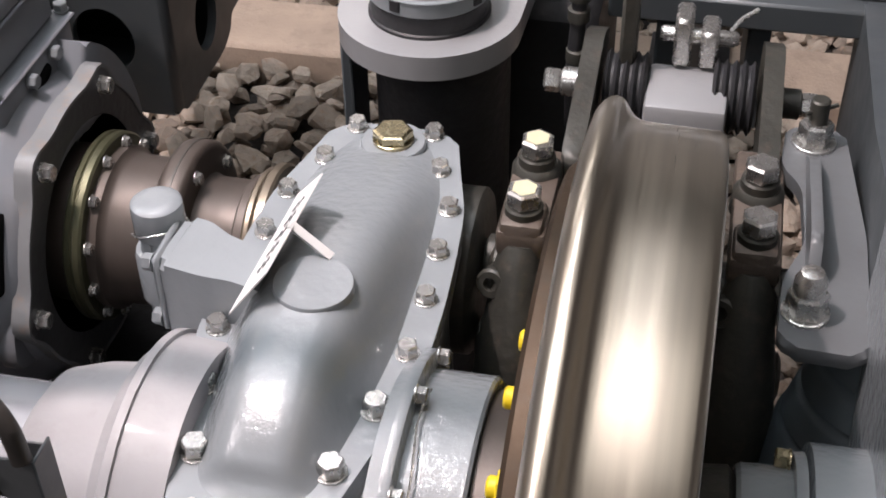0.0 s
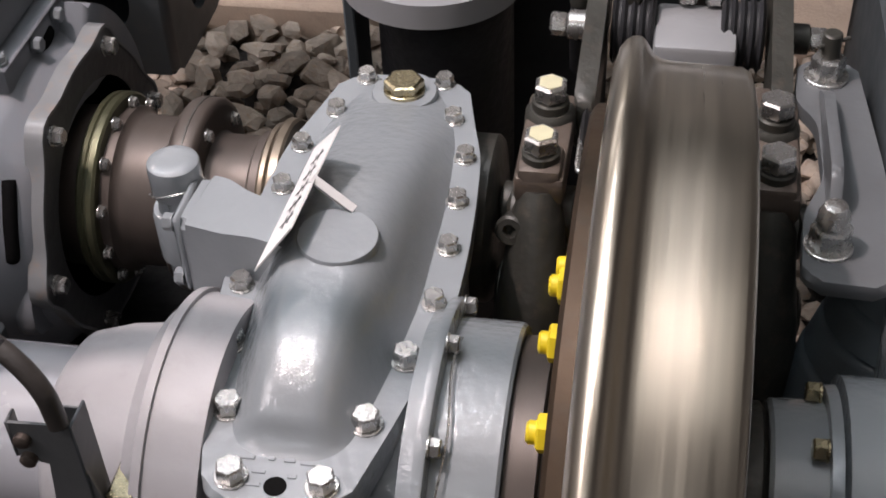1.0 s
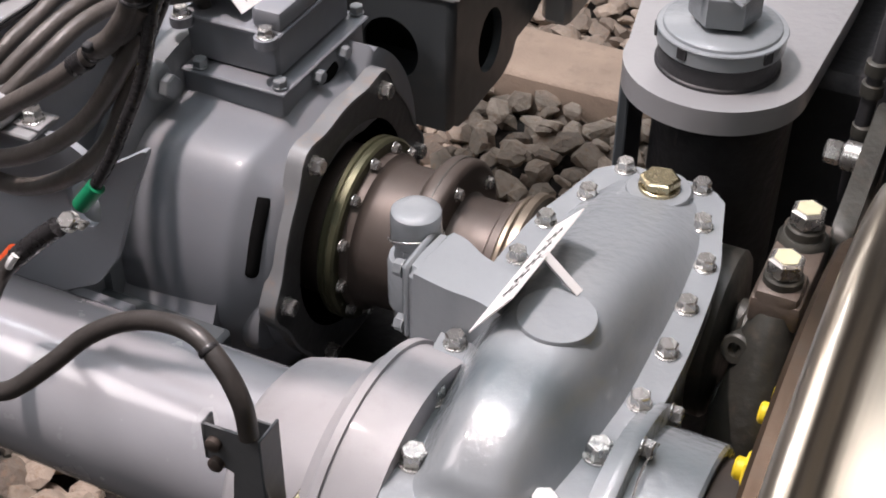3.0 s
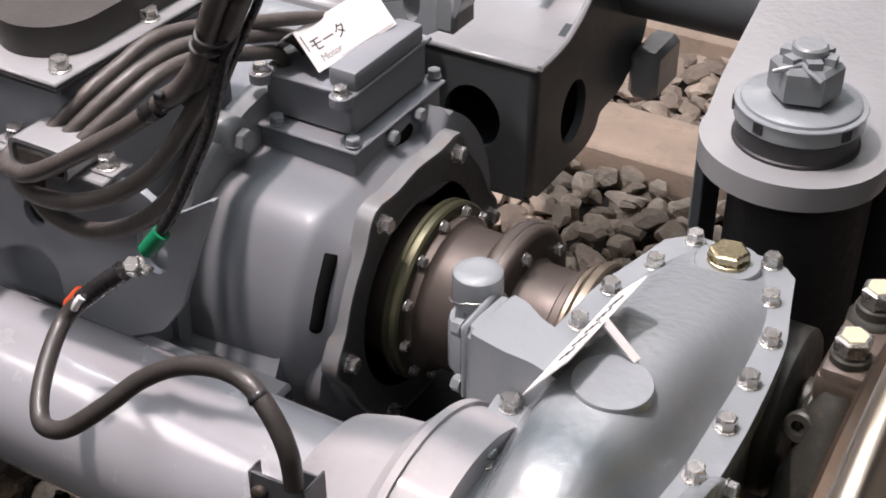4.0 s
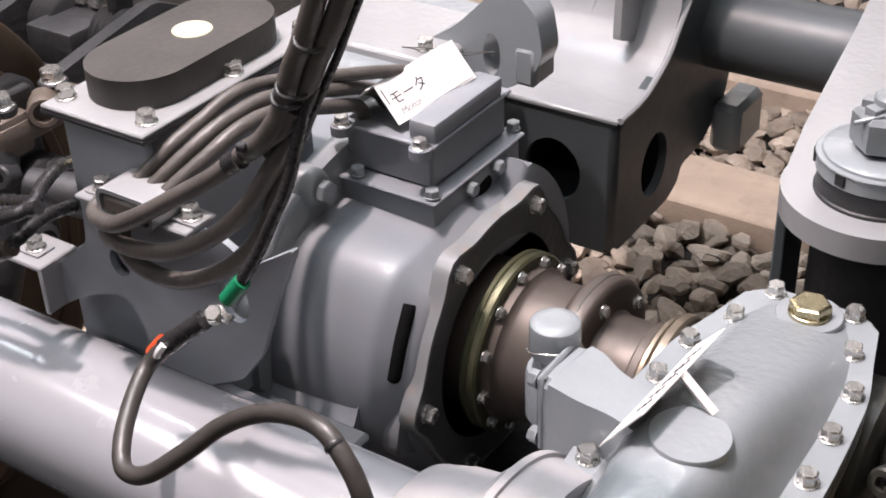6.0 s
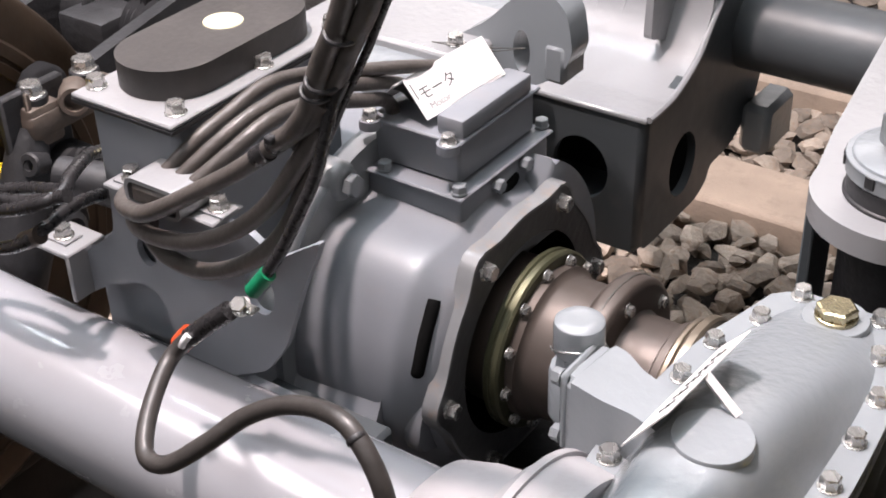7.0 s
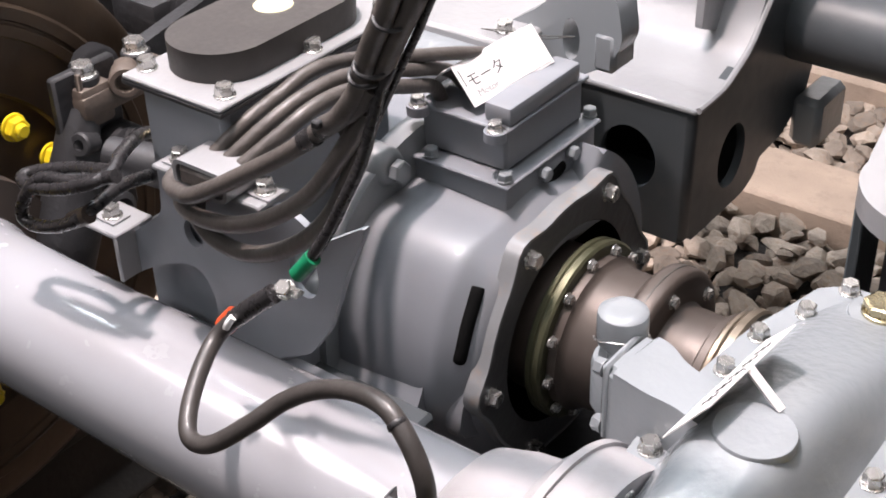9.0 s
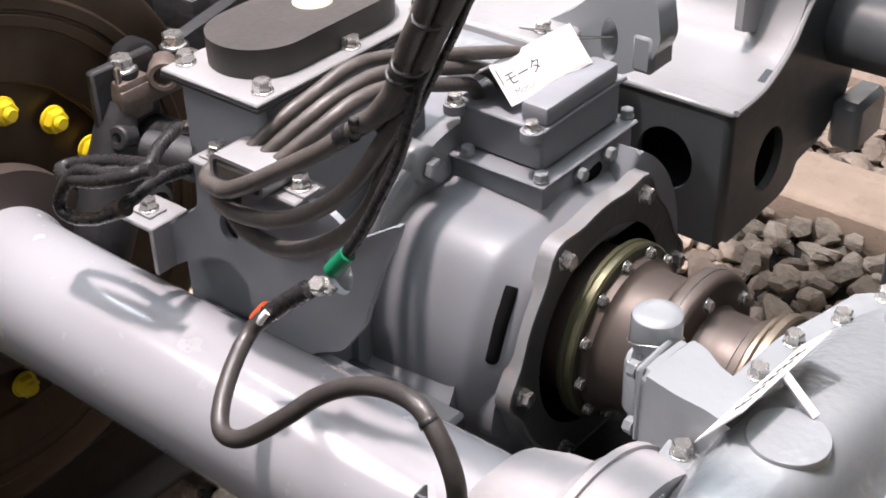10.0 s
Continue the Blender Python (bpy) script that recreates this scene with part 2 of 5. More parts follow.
def holed(bm, outer, holes, lift, m):
    """A plate with holes through it: outlines of (u, v)."""
    for w in (0, lift):
        edges = []
        for loop in (outer, *holes):
            vs = [bm.verts.new(m @ Vector((u, v, w))) for u, v in loop]
            edges += [bm.edges.new((vs[i], vs[(i + 1) % len(vs)])) for i in range(len(vs))]
        bmesh.ops.triangle_fill(bm, edges=edges, use_beauty=True)
    for loop in (outer, *holes):
        a = [bm.verts.new(m @ Vector((u, v, 0))) for u, v in loop]
        b = [bm.verts.new(m @ Vector((u, v, lift))) for u, v in loop]
        for i in range(len(loop)):
            j = (i + 1) % len(loop)
            bm.faces.new((a[i], a[j], b[j], b[i]))
    bmesh.ops.remove_doubles(bm, verts=bm.verts, dist=1e-5)
    return bm


def ring_of(cx, cy, r, n=28, ry=None, start=0.0):
    return [(cx + r * math.cos(start + 2 * math.pi * i / n), cy + (ry or r) * math.sin(start + 2 * math.pi * i / n)) for i in range(n)]


def rounded(points, r, n=4):
    """The outline with its corners rounded."""
    out, k = [], len(points)
    for i in range(k):
        p, a, b = Vector(points[i]), Vector(points[i - 1]), Vector(points[(i + 1) % k])
        da, db = (a - p), (b - p)
        q = min(r, da.length * 0.45, db.length * 0.45)
        s, e = p + da.normalized() * q, p + db.normalized() * q
        for j in range(n + 1):
            t = j / n
            c = s.lerp(p, t).lerp(p.lerp(e, t), t)
            out.append((c.x, c.y))
    return out


def smooth_line(points, n=8):
    pts = [Vector(p) for p in points]
    pts = [2 * pts[0] - pts[1]] + pts + [2 * pts[-1] - pts[-2]]
    out = []
    for i in range(1, len(pts) - 2):
        a, b, c, d = pts[i - 1 : i + 3]
        for j in range(n):
            t = j / n
            out.append(0.5 * (2 * b + (c - a) * t + (2 * a - 5 * b + 4 * c - d) * t * t + (3 * b - a - 3 * c + d) * t**3))
    return out + [pts[-2]]


def sweep(bm, points, r, seg=12, n=8, smoothed=True):
    line = smooth_line(points, n) if smoothed else [Vector(p) for p in points]
    up, rings = Vector((0.3, 0.2, 1)), []
    for i, p in enumerate(line):
        t = (line[min(i + 1, len(line) - 1)] - line[max(i - 1, 0)]).normalized()
        side = t.cross(up).normalized()
        up = side.cross(t)
        rings.append([bm.verts.new(p + r * (math.cos(2 * math.pi * k / seg) * side + math.sin(2 * math.pi * k / seg) * up)) for k in range(seg)])
    for a, b in zip(rings, rings[1:]):
        for k in range(seg):
            bm.faces.new((a[k], a[(k + 1) % seg], b[(k + 1) % seg], b[k]))
    bm.faces.new(rings[0][::-1]), bm.faces.new(rings[-1])
    return bm


def hex_bolt(width, height, washer=1.25, dome=False):
    """A hexagon head with a chamfered top on a washer, standing on z = 0."""
    bm = B()
    w = width * 0.12
    if washer:
        lathe(bm, [(0, width * washer * 0.5), (w * 0.8, width * washer * 0.5), (w, width * washer * 0.47), (w, 0.0)], (0, 0, 0), (0, 0, 1), 20)
    r = width / math.sqrt(3)
    rows = [(w, r * 0.96), (w + height * 0.1, r), (w + height * 0.86, r), (w + height, r * 0.86)]
    last = None
    for z, q in rows:
        ring = [bm.verts.new((q * math.cos(math.pi * i / 3), q * math.sin(math.pi * i / 3), z)) for i in range(6)]
        if last:
            for i in range(6):
                bm.faces.new((last[i], last[(i + 1) % 6], ring[(i + 1) % 6], ring[i]))
        last = ring
    bm.faces.new(last)
    if dome:
        lathe(bm, [(w + height, r * 0.8), (w + height * 1.5, r * 0.78), (w + height * 1.9, r * 0.55), (w + height * 2.05, 0)], (0, 0, 0), (0, 0, 1), 18)
    return bm


BOLT24 = to_mesh("bolt", hex_bolt(0.0185, 0.012, 1.35), ZINC, 25)
BOLT30 = to_mesh("bolt", hex_bolt(0.0225, 0.014, 1.35), ZINC, 25)
BOLT18 = to_mesh("bolt", hex_bolt(0.016, 0.010, 1.35), ZINC, 25)
NUT14 = to_mesh("bolt", hex_bolt(0.013, 0.006, 1.4), ZINC, 25)
PAINTBOLT = to_mesh("bolt", hex_bolt(0.016, 0.009, 1.2), CASTGREY, 25)
PAINTBOLTBIG = to_mesh("bolt", hex_bolt(0.026, 0.013, 0), CASTGREY, 25)
RUSTBOLT = to_mesh("bolt", hex_bolt(0.028, 0.016, 1.3), ZINC, 25)
CREAMBOLT = to_mesh("bolt", hex_bolt(0.034, 0.019, 0), ZINC, 25)
CREAMTOP = to_mesh("paint_mark", lathe(B(), [(0, 0.0145), (0.0015, 0.014), (0.0015, 0)], (0, 0, 0), (0, 0, 1), 6), CREAM)
def stud_bolt():
    bm = hex_bolt(0.030, 0.013, 1.35)
    return lathe(bm, [(0.013, 0.010), (0.023, 0.010), (0.025, 0.008), (0.025, 0)], (0, 0, 0), (0, 0, 1), 16)


YELLOWBOLT = to_mesh("bolt", stud_bolt(), YELLOW, 25)


def bolt(parent, me, place, axis=(0, 0, 1), turn=0.0):
    return hang("bolt", me, parent, Matrix.Translation(place) @ frame_of(axis) @ pose(0, 0, 0, 0, 0, turn))

# axle centre line and motor shaft line (both along x)
AY, AZ = 0.137, 0.466
MY, MZ = 0.535, 0.458
MID = -0.732  # the bogie's middle plane between both wheels
GROUND = -0.27

# ---------- setting ----------
def ground_and_hall():
    bm = B()
    bmesh.ops.create_grid(bm, x_segments=60, y_segments=60, size=6)
    for v in bm.verts:
        v.co.z = GROUND - 0.02 + 0.02 * noise.noise(v.co * 1.7)
    tagged(part("ground", bm, SOIL, None), "dark bed of earth and dust under track ballast", "ground", kind="structure")
    for nm, args in (("wall_north", (-6, 6, 6.0, 6.2, -0.4, 4)), ("wall_south", (-6, 6, -6.2, -6.0, -0.4, 4)), ("wall_east", (6.0, 6.2, -6, 6, -0.4, 4)), ("wall_west", (-6.2, -6.0, -6, 6, -0.4, 4))):
        tagged(part(nm, box(B(), *args, 0), HALL, None), "plain grey wall of the exhibition hall", "wall", kind="structure")
    tagged(part("ceiling", box(B(), -6.2, 6.2, -6.2, 6.2, 4.0, 4.2, 0), HALL, None), "plain grey ceiling of the exhibition hall", "ceiling", kind="structure")


def ballast():
    rng = np.random.default_rng(7)
    forms = []
    for k in range(14):
        bm = B()
        pts = rng.normal(size=(22, 3))
        pts /= np.linalg.norm(pts, axis=1)[:, None]
        pts *= rng.uniform(0.82, 1.05, (22, 1)) * np.array([1.0, rng.uniform(0.65, 0.9), rng.uniform(0.42, 0.62)])
        for p in pts:
            bm.verts.new(p)
        h = bmesh.ops.convex_hull(bm, input=bm.verts)
        bmesh.ops.delete(bm, geom=[g for g in h["geom_interior"] if isinstance(g, bmesh.types.BMVert)], context="VERTS")
        bm.verts.index_update()
        forms.append((np.array([v.co[:] for v in bm.verts]), [[v.index for v in f.verts] for f in bm.faces]))
        bm.free()
    verts, faces, base = [], [], 0
    def lay(x, y, z, size):
        nonlocal base
        v, f = forms[rng.integers(len(forms))]
        e = Euler(rng.uniform(-1, 1, 3) * np.array([0.45, 0.45, 3.14]))
        w = (v * size) @ np.array(e.to_matrix()).T + (x, y, z)
        verts.extend(w.tolist())
        faces.extend([[i + base for i in q] for q in f])
        base += len(v)
    step = 0.058
    for layer in range(2):
        for i in range(int(3.3 / step)):
            for j in range(int(3.4 / step)):
                x, y = -2.4 + (i + rng.uniform(-0.45, 0.45)) * step, 0.05 + (j + rng.uniform(-0.45, 0.45)) * step
                size = rng.uniform(0.024, 0.050)
                lay(x, y, GROUND + 0.010 + layer * 0.034 + rng.uniform(-0.012, 0.012), size)
    me = bpy.data.meshes.new("ballast")
    me.from_pydata(verts, [], faces)
    me.materials.append(STONE)
    tagged(new("ballast", me), "angular brown-grey crushed stone of the track bed", "ballast", kind="stuff")


def sleeper(y, depth):
    s = thing("sleeper", "pale concrete sleeper half buried in crushed stone", "sleeper", (-0.8, y, GROUND), "sleepers under the bogie")
    part("beam", box(B(), -2.1, 0.5, y, y + depth, GROUND - 0.1, -0.17, 0.012), CONCRETE, s)
    for x in (0.02, 2 * MID - 0.02):
        part("rail_pad", box(B(), x - 0.09, x + 0.09, y + 0.03, y + depth - 0.03, -0.172, -0.144, 0.002), RUBBER, s, "black rubber rail pad")


def rail(x):
    r = thing("rail", "brown steel rail under the wheels", "rail", (x, 0, GROUND), "rails")
    m = Matrix.Translation((x, 4, -0.144)) @ pose(0, 0, 0, 90, 0, 0)
    foot = rounded([(-0.062, 0), (0.062, 0), (0.062, 0.012), (0.01, 0.03), (0.01, 0.152), (-0.01, 0.152), (-0.01, 0.03), (-0.062, 0.012)], 0.006, 2)
    head = rounded([(-0.014, 0.150), (0.014, 0.150), (0.033, 0.165), (0.033, 0.195), (-0.033, 0.195), (-0.033, 0.165)], 0.006, 2)
    part("web_and_foot", prism(B(), foot, 8.0, m), RAILSTEEL, r)
    part("rail_head", prism(B(), head, 8.0, m), RAILSTEEL, r)


# ---------- wheelset ----------
def wheelset():
    w = thing("wheelset", "railway wheelset with pale grey axle and bright steel treads", "wheelset", (MID, AY, AZ - 0.415))
    ax = [(-1.74, 0.07), (-1.53, 0.07), (-1.53, 0.095), (-1.345, 0.098), (-1.325, 0.0915), (-1.2, 0.0895), (-0.75, 0.0925), (-0.56, 0.0935), (0.1, 0.0935), (0.1, 0.07), (0.30, 0.07)]
    part("axle", lathe(B(), ax, (0, AY, AZ), (1, 0, 0), 72), AXLEGREY, w)
    # tread profile: (x, radius) from the back of the flange to the outer face
    prof = [(-0.045, 0.30), (-0.045, 0.405), (-0.0445, 0.416), (-0.042, 0.425), (-0.038, 0.4305), (-0.033, 0.4340), (-0.0285, 0.4350), (-0.024, 0.4340), (-0.020, 0.4305), (-0.017, 0.426), (-0.0142, 0.4215), (-0.0105, 0.4180), (-0.006, 0.4157), (0.001, 0.4145), (0.012, 0.4140), (0.030, 0.4135), (0.066, 0.4128), (0.072, 0.4095), (0.074, 0.404), (0.074, 0.35), (0.05, 0.345), (0.03, 0.335), (0.03, 0.16), (0.06, 0.13), (0.06, 0.09), (-0.06, 0.09), (-0.06, 0.13), (-0.02, 0.16), (-0.02, 0.30)]
    for side in (1, -1):
        x0 = 0 if side > 0 else 2 * MID
        axis = (side, 0, 0)
        wheel = part("wheel", lathe(B(), prof + [prof[0]], (x0, AY, AZ), axis, 160), TREAD if side > 0 else DISC, w, "bright steel wheel with worn flange" if side > 0 else "wheel with dark brown rusty inner face", smooth=50)
        disc = [(-0.030, 0.14), (-0.030, 0.372), (-0.058, 0.372), (-0.062, 0.368), (-0.062, 0.352), (-0.059, 0.350), (-0.059, 0.346), (-0.062, 0.344), (-0.062, 0.330), (-0.060, 0.328), (-0.060, 0.255), (-0.054, 0.25), (-0.054, 0.14), (-0.030, 0.14)]
        part("brake_disc", lathe(B(), disc, (x0, AY, AZ), axis, 96), DISC, wheel, "brown iron brake disc with heat marks")
        for i in range(16):
            a = 2 * math.pi * (i + 0.12) / 16
            hang("bolt", YELLOWBOLT, wheel, Matrix.Translation((x0 - side * 0.062, AY + 0.216 * math.cos(a), AZ + 0.216 * math.sin(a))) @ frame_of((-side, 0, 0)), "yellow painted bolt")
        hub = [(-0.108, 0.10), (-0.108, 0.148), (-0.080, 0.150), (-0.078, 0.135), (-0.05, 0.135), (-0.05, 0.10)]
        part("hub", lathe(B(), hub, (x0, AY, AZ), axis, 64), COUPLING, wheel, "oily brown hub with label bars")


# ---------- gear case ----------
GX = -0.297


def gear_outline(margin):
    rows = [(-0.0, 0.040), (0.09, 0.066), (0.17, 0.085), (0.25, 0.097), (0.328, 0.0975), (0.40, 0.094), (0.475, 0.088), (0.542, 0.070), (0.592, 0.056)]
    rows = [(y, w + margin) for y, w in rows]
    rows[0], rows[-1] = (rows[0][0] + 0.012 - margin, rows[0][1]), (rows[-1][0] + 0.006 + margin, rows[-1][1] - 0.004)
    return [(GX + w, y) for y, w in rows] + [(GX - w, y) for y, w in rows[::-1]]


BOLT_ROWS = [(0.017, 0.040), (0.090, 0.063), (0.170, 0.084), (0.248, 0.096), (0.327, 0.097), (0.400, 0.094), (0.473, 0.091), (0.540, 0.067), (0.607, 0.046)]
CZ = 0.594


def gear_case():
    g = thing("gear_case", "grey painted cast gear case on the axle, with bolted domed cover", "gear case", (GX, AY, 0.2))
    body = part("lower_case", prism(B(), rounded(gear_outline(0.006), 0.03), -0.38, Matrix.Translation((0, 0, CZ - 0.042)), 0.01), CASTGREY, g)
    part("lower_flange", prism(B(), rounded(gear_outline(0.018), 0.025), 0.019, Matrix.Translation((0, 0, CZ - 0.042)), 0.003), CASTGREY, g)
    part("cover_flange", prism(B(), rounded(gear_outline(0.020), 0.025), 0.0215, Matrix.Translation((0, 0, CZ - 0.0215)), 0.005), GREY, g)
    # domed cover: an arch over the big gear that runs down to the pinion
    bm, n, k = B(), 110, 36
    soft = np.hanning(17) / np.hanning(17).sum()
    y0, y1 = 0.042, 0.585
    rows = []
    ys = np.linspace(y0, y1, n + 1)
    halves = np.interp(ys, [0.04, 0.09, 0.17, 0.25, 0.40, 0.50, 0.585], [0.041, 0.053, 0.066, 0.075, 0.076, 0.071, 0.053])
    tops = np.interp(ys, [0.04, 0.07, 0.11, 0.16, 0.22, 0.28, 0.36, 0.46, 0.55, 0.585], [0.0, 0.032, 0.053, 0.066, 0.072, 0.071, 0.059, 0.034, 0.009, 0.001])
    halves = np.convolve(np.pad(halves, 8, mode="edge"), soft, mode="valid")
    tops = np.convolve(np.pad(tops, 8, mode="edge"), soft, mode="valid")
    tops[:6] *= np.linspace(0, 1, 6)
    for y, half, top in zip(ys, halves, tops):
        row = []
        for j in range(k + 1):
            u = -1 + 2 * j / k
            s = abs(u)
            prof = (1 - s**4.2) ** 1.15 if s < 1 else 0
            flat = 1 - s**4.5
            mixv = min(1, max(0, (y - 0.30) / 0.15))
            z = top * (prof * (1 - mixv) + flat * mixv)
            flare = 0.010 * s**8
            row.append(bm.verts.new((GX + u * half + math.copysign(flare, u) , y, CZ - 0.004 + z + 0.004 * (1 - s**4))))
        rows.append(row)
    for a, b in zip(rows, rows[1:]):
        for j in range(k):
            bm.faces.new((a[j], a[j + 1], b[j + 1], b[j]))
    part("cover_dome", bm, PEELGREY, g, smooth=80)
    for y, w in BOLT_ROWS:
        for s in (1, -1):
            if s < 0 and abs(y - 0.327) < 0.01:
                continue
            big = y < 0.18
            bolt(g, BOLT30 if big else BOLT24, (GX + s * w, y, CZ), turn=random.uniform(0, 60))
    for y, w in BOLT_ROWS[:6]:
        bolt(g, BOLT24, (GX + w, y, CZ - 0.042), (0, 0, -1))
    # filler plug
    pl = part("filler_plug", hex_bolt(0.040, 0.011, 1.2), BRASSY, g, "yellow zinc hexagon plug", Matrix.Translation((GX + 0.004, 0.578, CZ + 0.009)) @ pose(0, 0, 0, 0, 0, 12), 25)
    part("plug_boss", lathe(B(), [(0, 0.038), (0.007, 0.038), (0.009, 0.0365), (0.009, 0)], (GX + 0.004, 0.578, CZ), (0, 0, 1), 32), GREY, g, "pale sealing boss under the plug")
    # drain hole, a black disc for its shaded inside
    part("hole", lathe(B(), [(0, 0.010), (0.0012, 0.010), (0.0012, 0.0)], (GX, 0.012, CZ), (0, 0, 1), 20), HOLLOW, g)
    # axle bearing housings at both sides
    left = [(-0.330, 0.10), (-0.372, 0.10), (-0.372, 0.158), (-0.422, 0.161), (-0.4225, 0.165), (-0.431, 0.165), (-0.4325, 0.163), (-0.434, 0.155), (-0.448, 0.145), (-0.450, 0.128), (-0.500, 0.122), (-0.535, 0.112), (-0.548, 0.094)]
    part("bearing_housing", lathe(B(), left, (0, AY, AZ), (1, 0, 0), 96), HOUSING, g, "pale grey axle bearing housing")
    right = [(-0.27, 0.10), (-0.196, 0.10), (-0.196, 0.165), (-0.182, 0.168), (-0.182, 0.178), (-0.174, 0.179), (-0.172, 0.178), (-0.170, 0.160), (-0.112, 0.160), (-0.109, 0.157), (-0.109, 0.10)]
    part("bearing_cover", lathe(B(), right, (0, AY, AZ), (1, 0, 0), 96), PEELGREY, g)
    for i in range(10):
        a = 2 * math.pi * (i + 0.3) / 10
        bolt(g, BOLT18, (-0.172, AY + 0.170 * math.cos(a), AZ + 0.170 * math.sin(a)), (1, 0, 0))
    ring = [radians(d) for d in range(78, 172, 6)]
    part("lock_wire", sweep(B(), [(-0.160 + 0.003 * math.sin(7 * a), AY + 0.1685 * math.cos(a), AZ + 0.1685 * math.sin(a)) for a in ring], 0.0011, 6), ZINC, g, "thin twisted lock wire")
    # pinion bearing cover on the wheel side and bell on the coupling side
    part("pinion_cover", lathe(B(), [(-0.30, 0.10), (-0.185, 0.10), (-0.18, 0.095), (-0.175, 0.07), (-0.17, 0)], (0, MY, MZ), (1, 0, 0), 48), DARKCAST, g)
    part("pinion_bell", lathe(B(), [(-0.30, 0.10), (-0.395, 0.10), (-0.40, 0.09), (-0.40, 0.05)], (0, MY, MZ), (1, 0, 0), 48), CASTGREY, g)
    # added dark block hiding bright stones, for the shade below the coupling
    part("shade_filler", box(B(), -0.78, -0.42, 0.24, 0.80, 0.06, 0.25, 0.03, seg=2), DARK, g, "added dark block for shade and castings under the coupling")
    # breather with cap on an arm
    arm = part("breather_arm", prism(B(), rounded([(-0.458, 0.268), (-0.410, 0.258), (-0.375, 0.256), (-0.34, 0.245), (-0.29, 0.235), (-0.29, 0.29), (-0.345, 0.304), (-0.398, 0.322), (-0.424, 0.340), (-0.450, 0.345)], 0.010), -0.12, Matrix.Translation((0, 0, 0.652)), 0.008), GREY, g)
    part("boss", lathe(B(), [(-0.02, 0.039), (0.0028, 0.039), (0.0042, 0.038), (0.0042, 0)], (-0.291, 0.252, 0.6645), (0.04, 0.0, 1), 40), GREY, g)
    cx, cy = -0.482, 0.341
    part("breather_stem", lathe(B(), [(0.520, 0.024), (0.548, 0.026), (0.550, 0.031), (0.604, 0.031), (0.610, 0.029), (0.612, 0.024), (0.645, 0.018)], (cx, cy, 0), (0, 0, 1), 32), GREY, g)
    part("breather_nut", hex_bolt(0.040, 0.018, 0), CASTGREY, g, "", Matrix.Translation((cx, cy, 0.606)) @ pose(0, 0, 0, 0, 0, 20), 25)
    part("breather_cap", lathe(B(), [(0.630, 0.024), (0.632, 0.0265), (0.634, 0.0275), (0.664, 0.0270), (0.668, 0.0262), (0.671, 0.022), (0.672, 0.012), (0.672, 0)], (cx, cy, 0), (0, 0, 1), 36), GREY, g)
    part("lock_wire", sweep(B(), [(cx + 0.0295 * math.cos(a), cy + 0.0295 * math.sin(a), 0.640 - 0.008 * math.sin(a * 1.5)) for a in [radians(-150 + 20 * i) for i in range(12)]] + [(cx + 0.034, cy - 0.012, 0.634), (-0.452, 0.300, 0.640)], 0.0011, 6), ZINC, g, "thin twisted lock wire")
    part("end_plate", box(B(), -0.463, -0.455, 0.268, 0.346, 0.560, 0.655, 0.003), GREY, g)
    for z in (0.645, 0.572):
        bolt(g, PAINTBOLT, (-0.463, 0.276, z), (-1, 0, 0))
    # cast marks and lock wires
    bm = B()
    for k, (u, v, w) in enumerate(((-0.032, 0.040, 0.014), (-0.010, 0.041, 0.006), (0.006, 0.041, 0.010), (0.024, 0.040, 0.016), (-0.018, 0.026, 0.012), (0.012, 0.024, 0.008), (-0.020, 0.012, 0.014))):
        box(bm, GX + u - w / 2, GX + u + w / 2, v - 0.0022, v + 0.0022, CZ - 0.0005, CZ + 0.0012, 0.0005, 1)
    part("cast_mark", bm, GREY, g, "faint raised casting marks")
    for pts in ([(-0.404, 0.085, 0.612), (-0.408, 0.060, 0.596), (-0.413, 0.03, 0.573), (-0.413, 0.012, 0.552)], [(GX - 0.020, 0.572, CZ + 0.026), (GX - 0.04, 0.592, CZ + 0.016), (GX - 0.056, 0.604, CZ + 0.010)]):
        part("lock_wire", sweep(B(), pts, 0.0007, 6), ZINC, g, "thin twisted lock wire")
    return g


ground_and_hall()
sleeper(1.935, 0.22)
ballast()
sleeper(2.6, 0.22)
rail(0.02)
rail(2 * MID - 0.02)
wheelset()
gear_case()


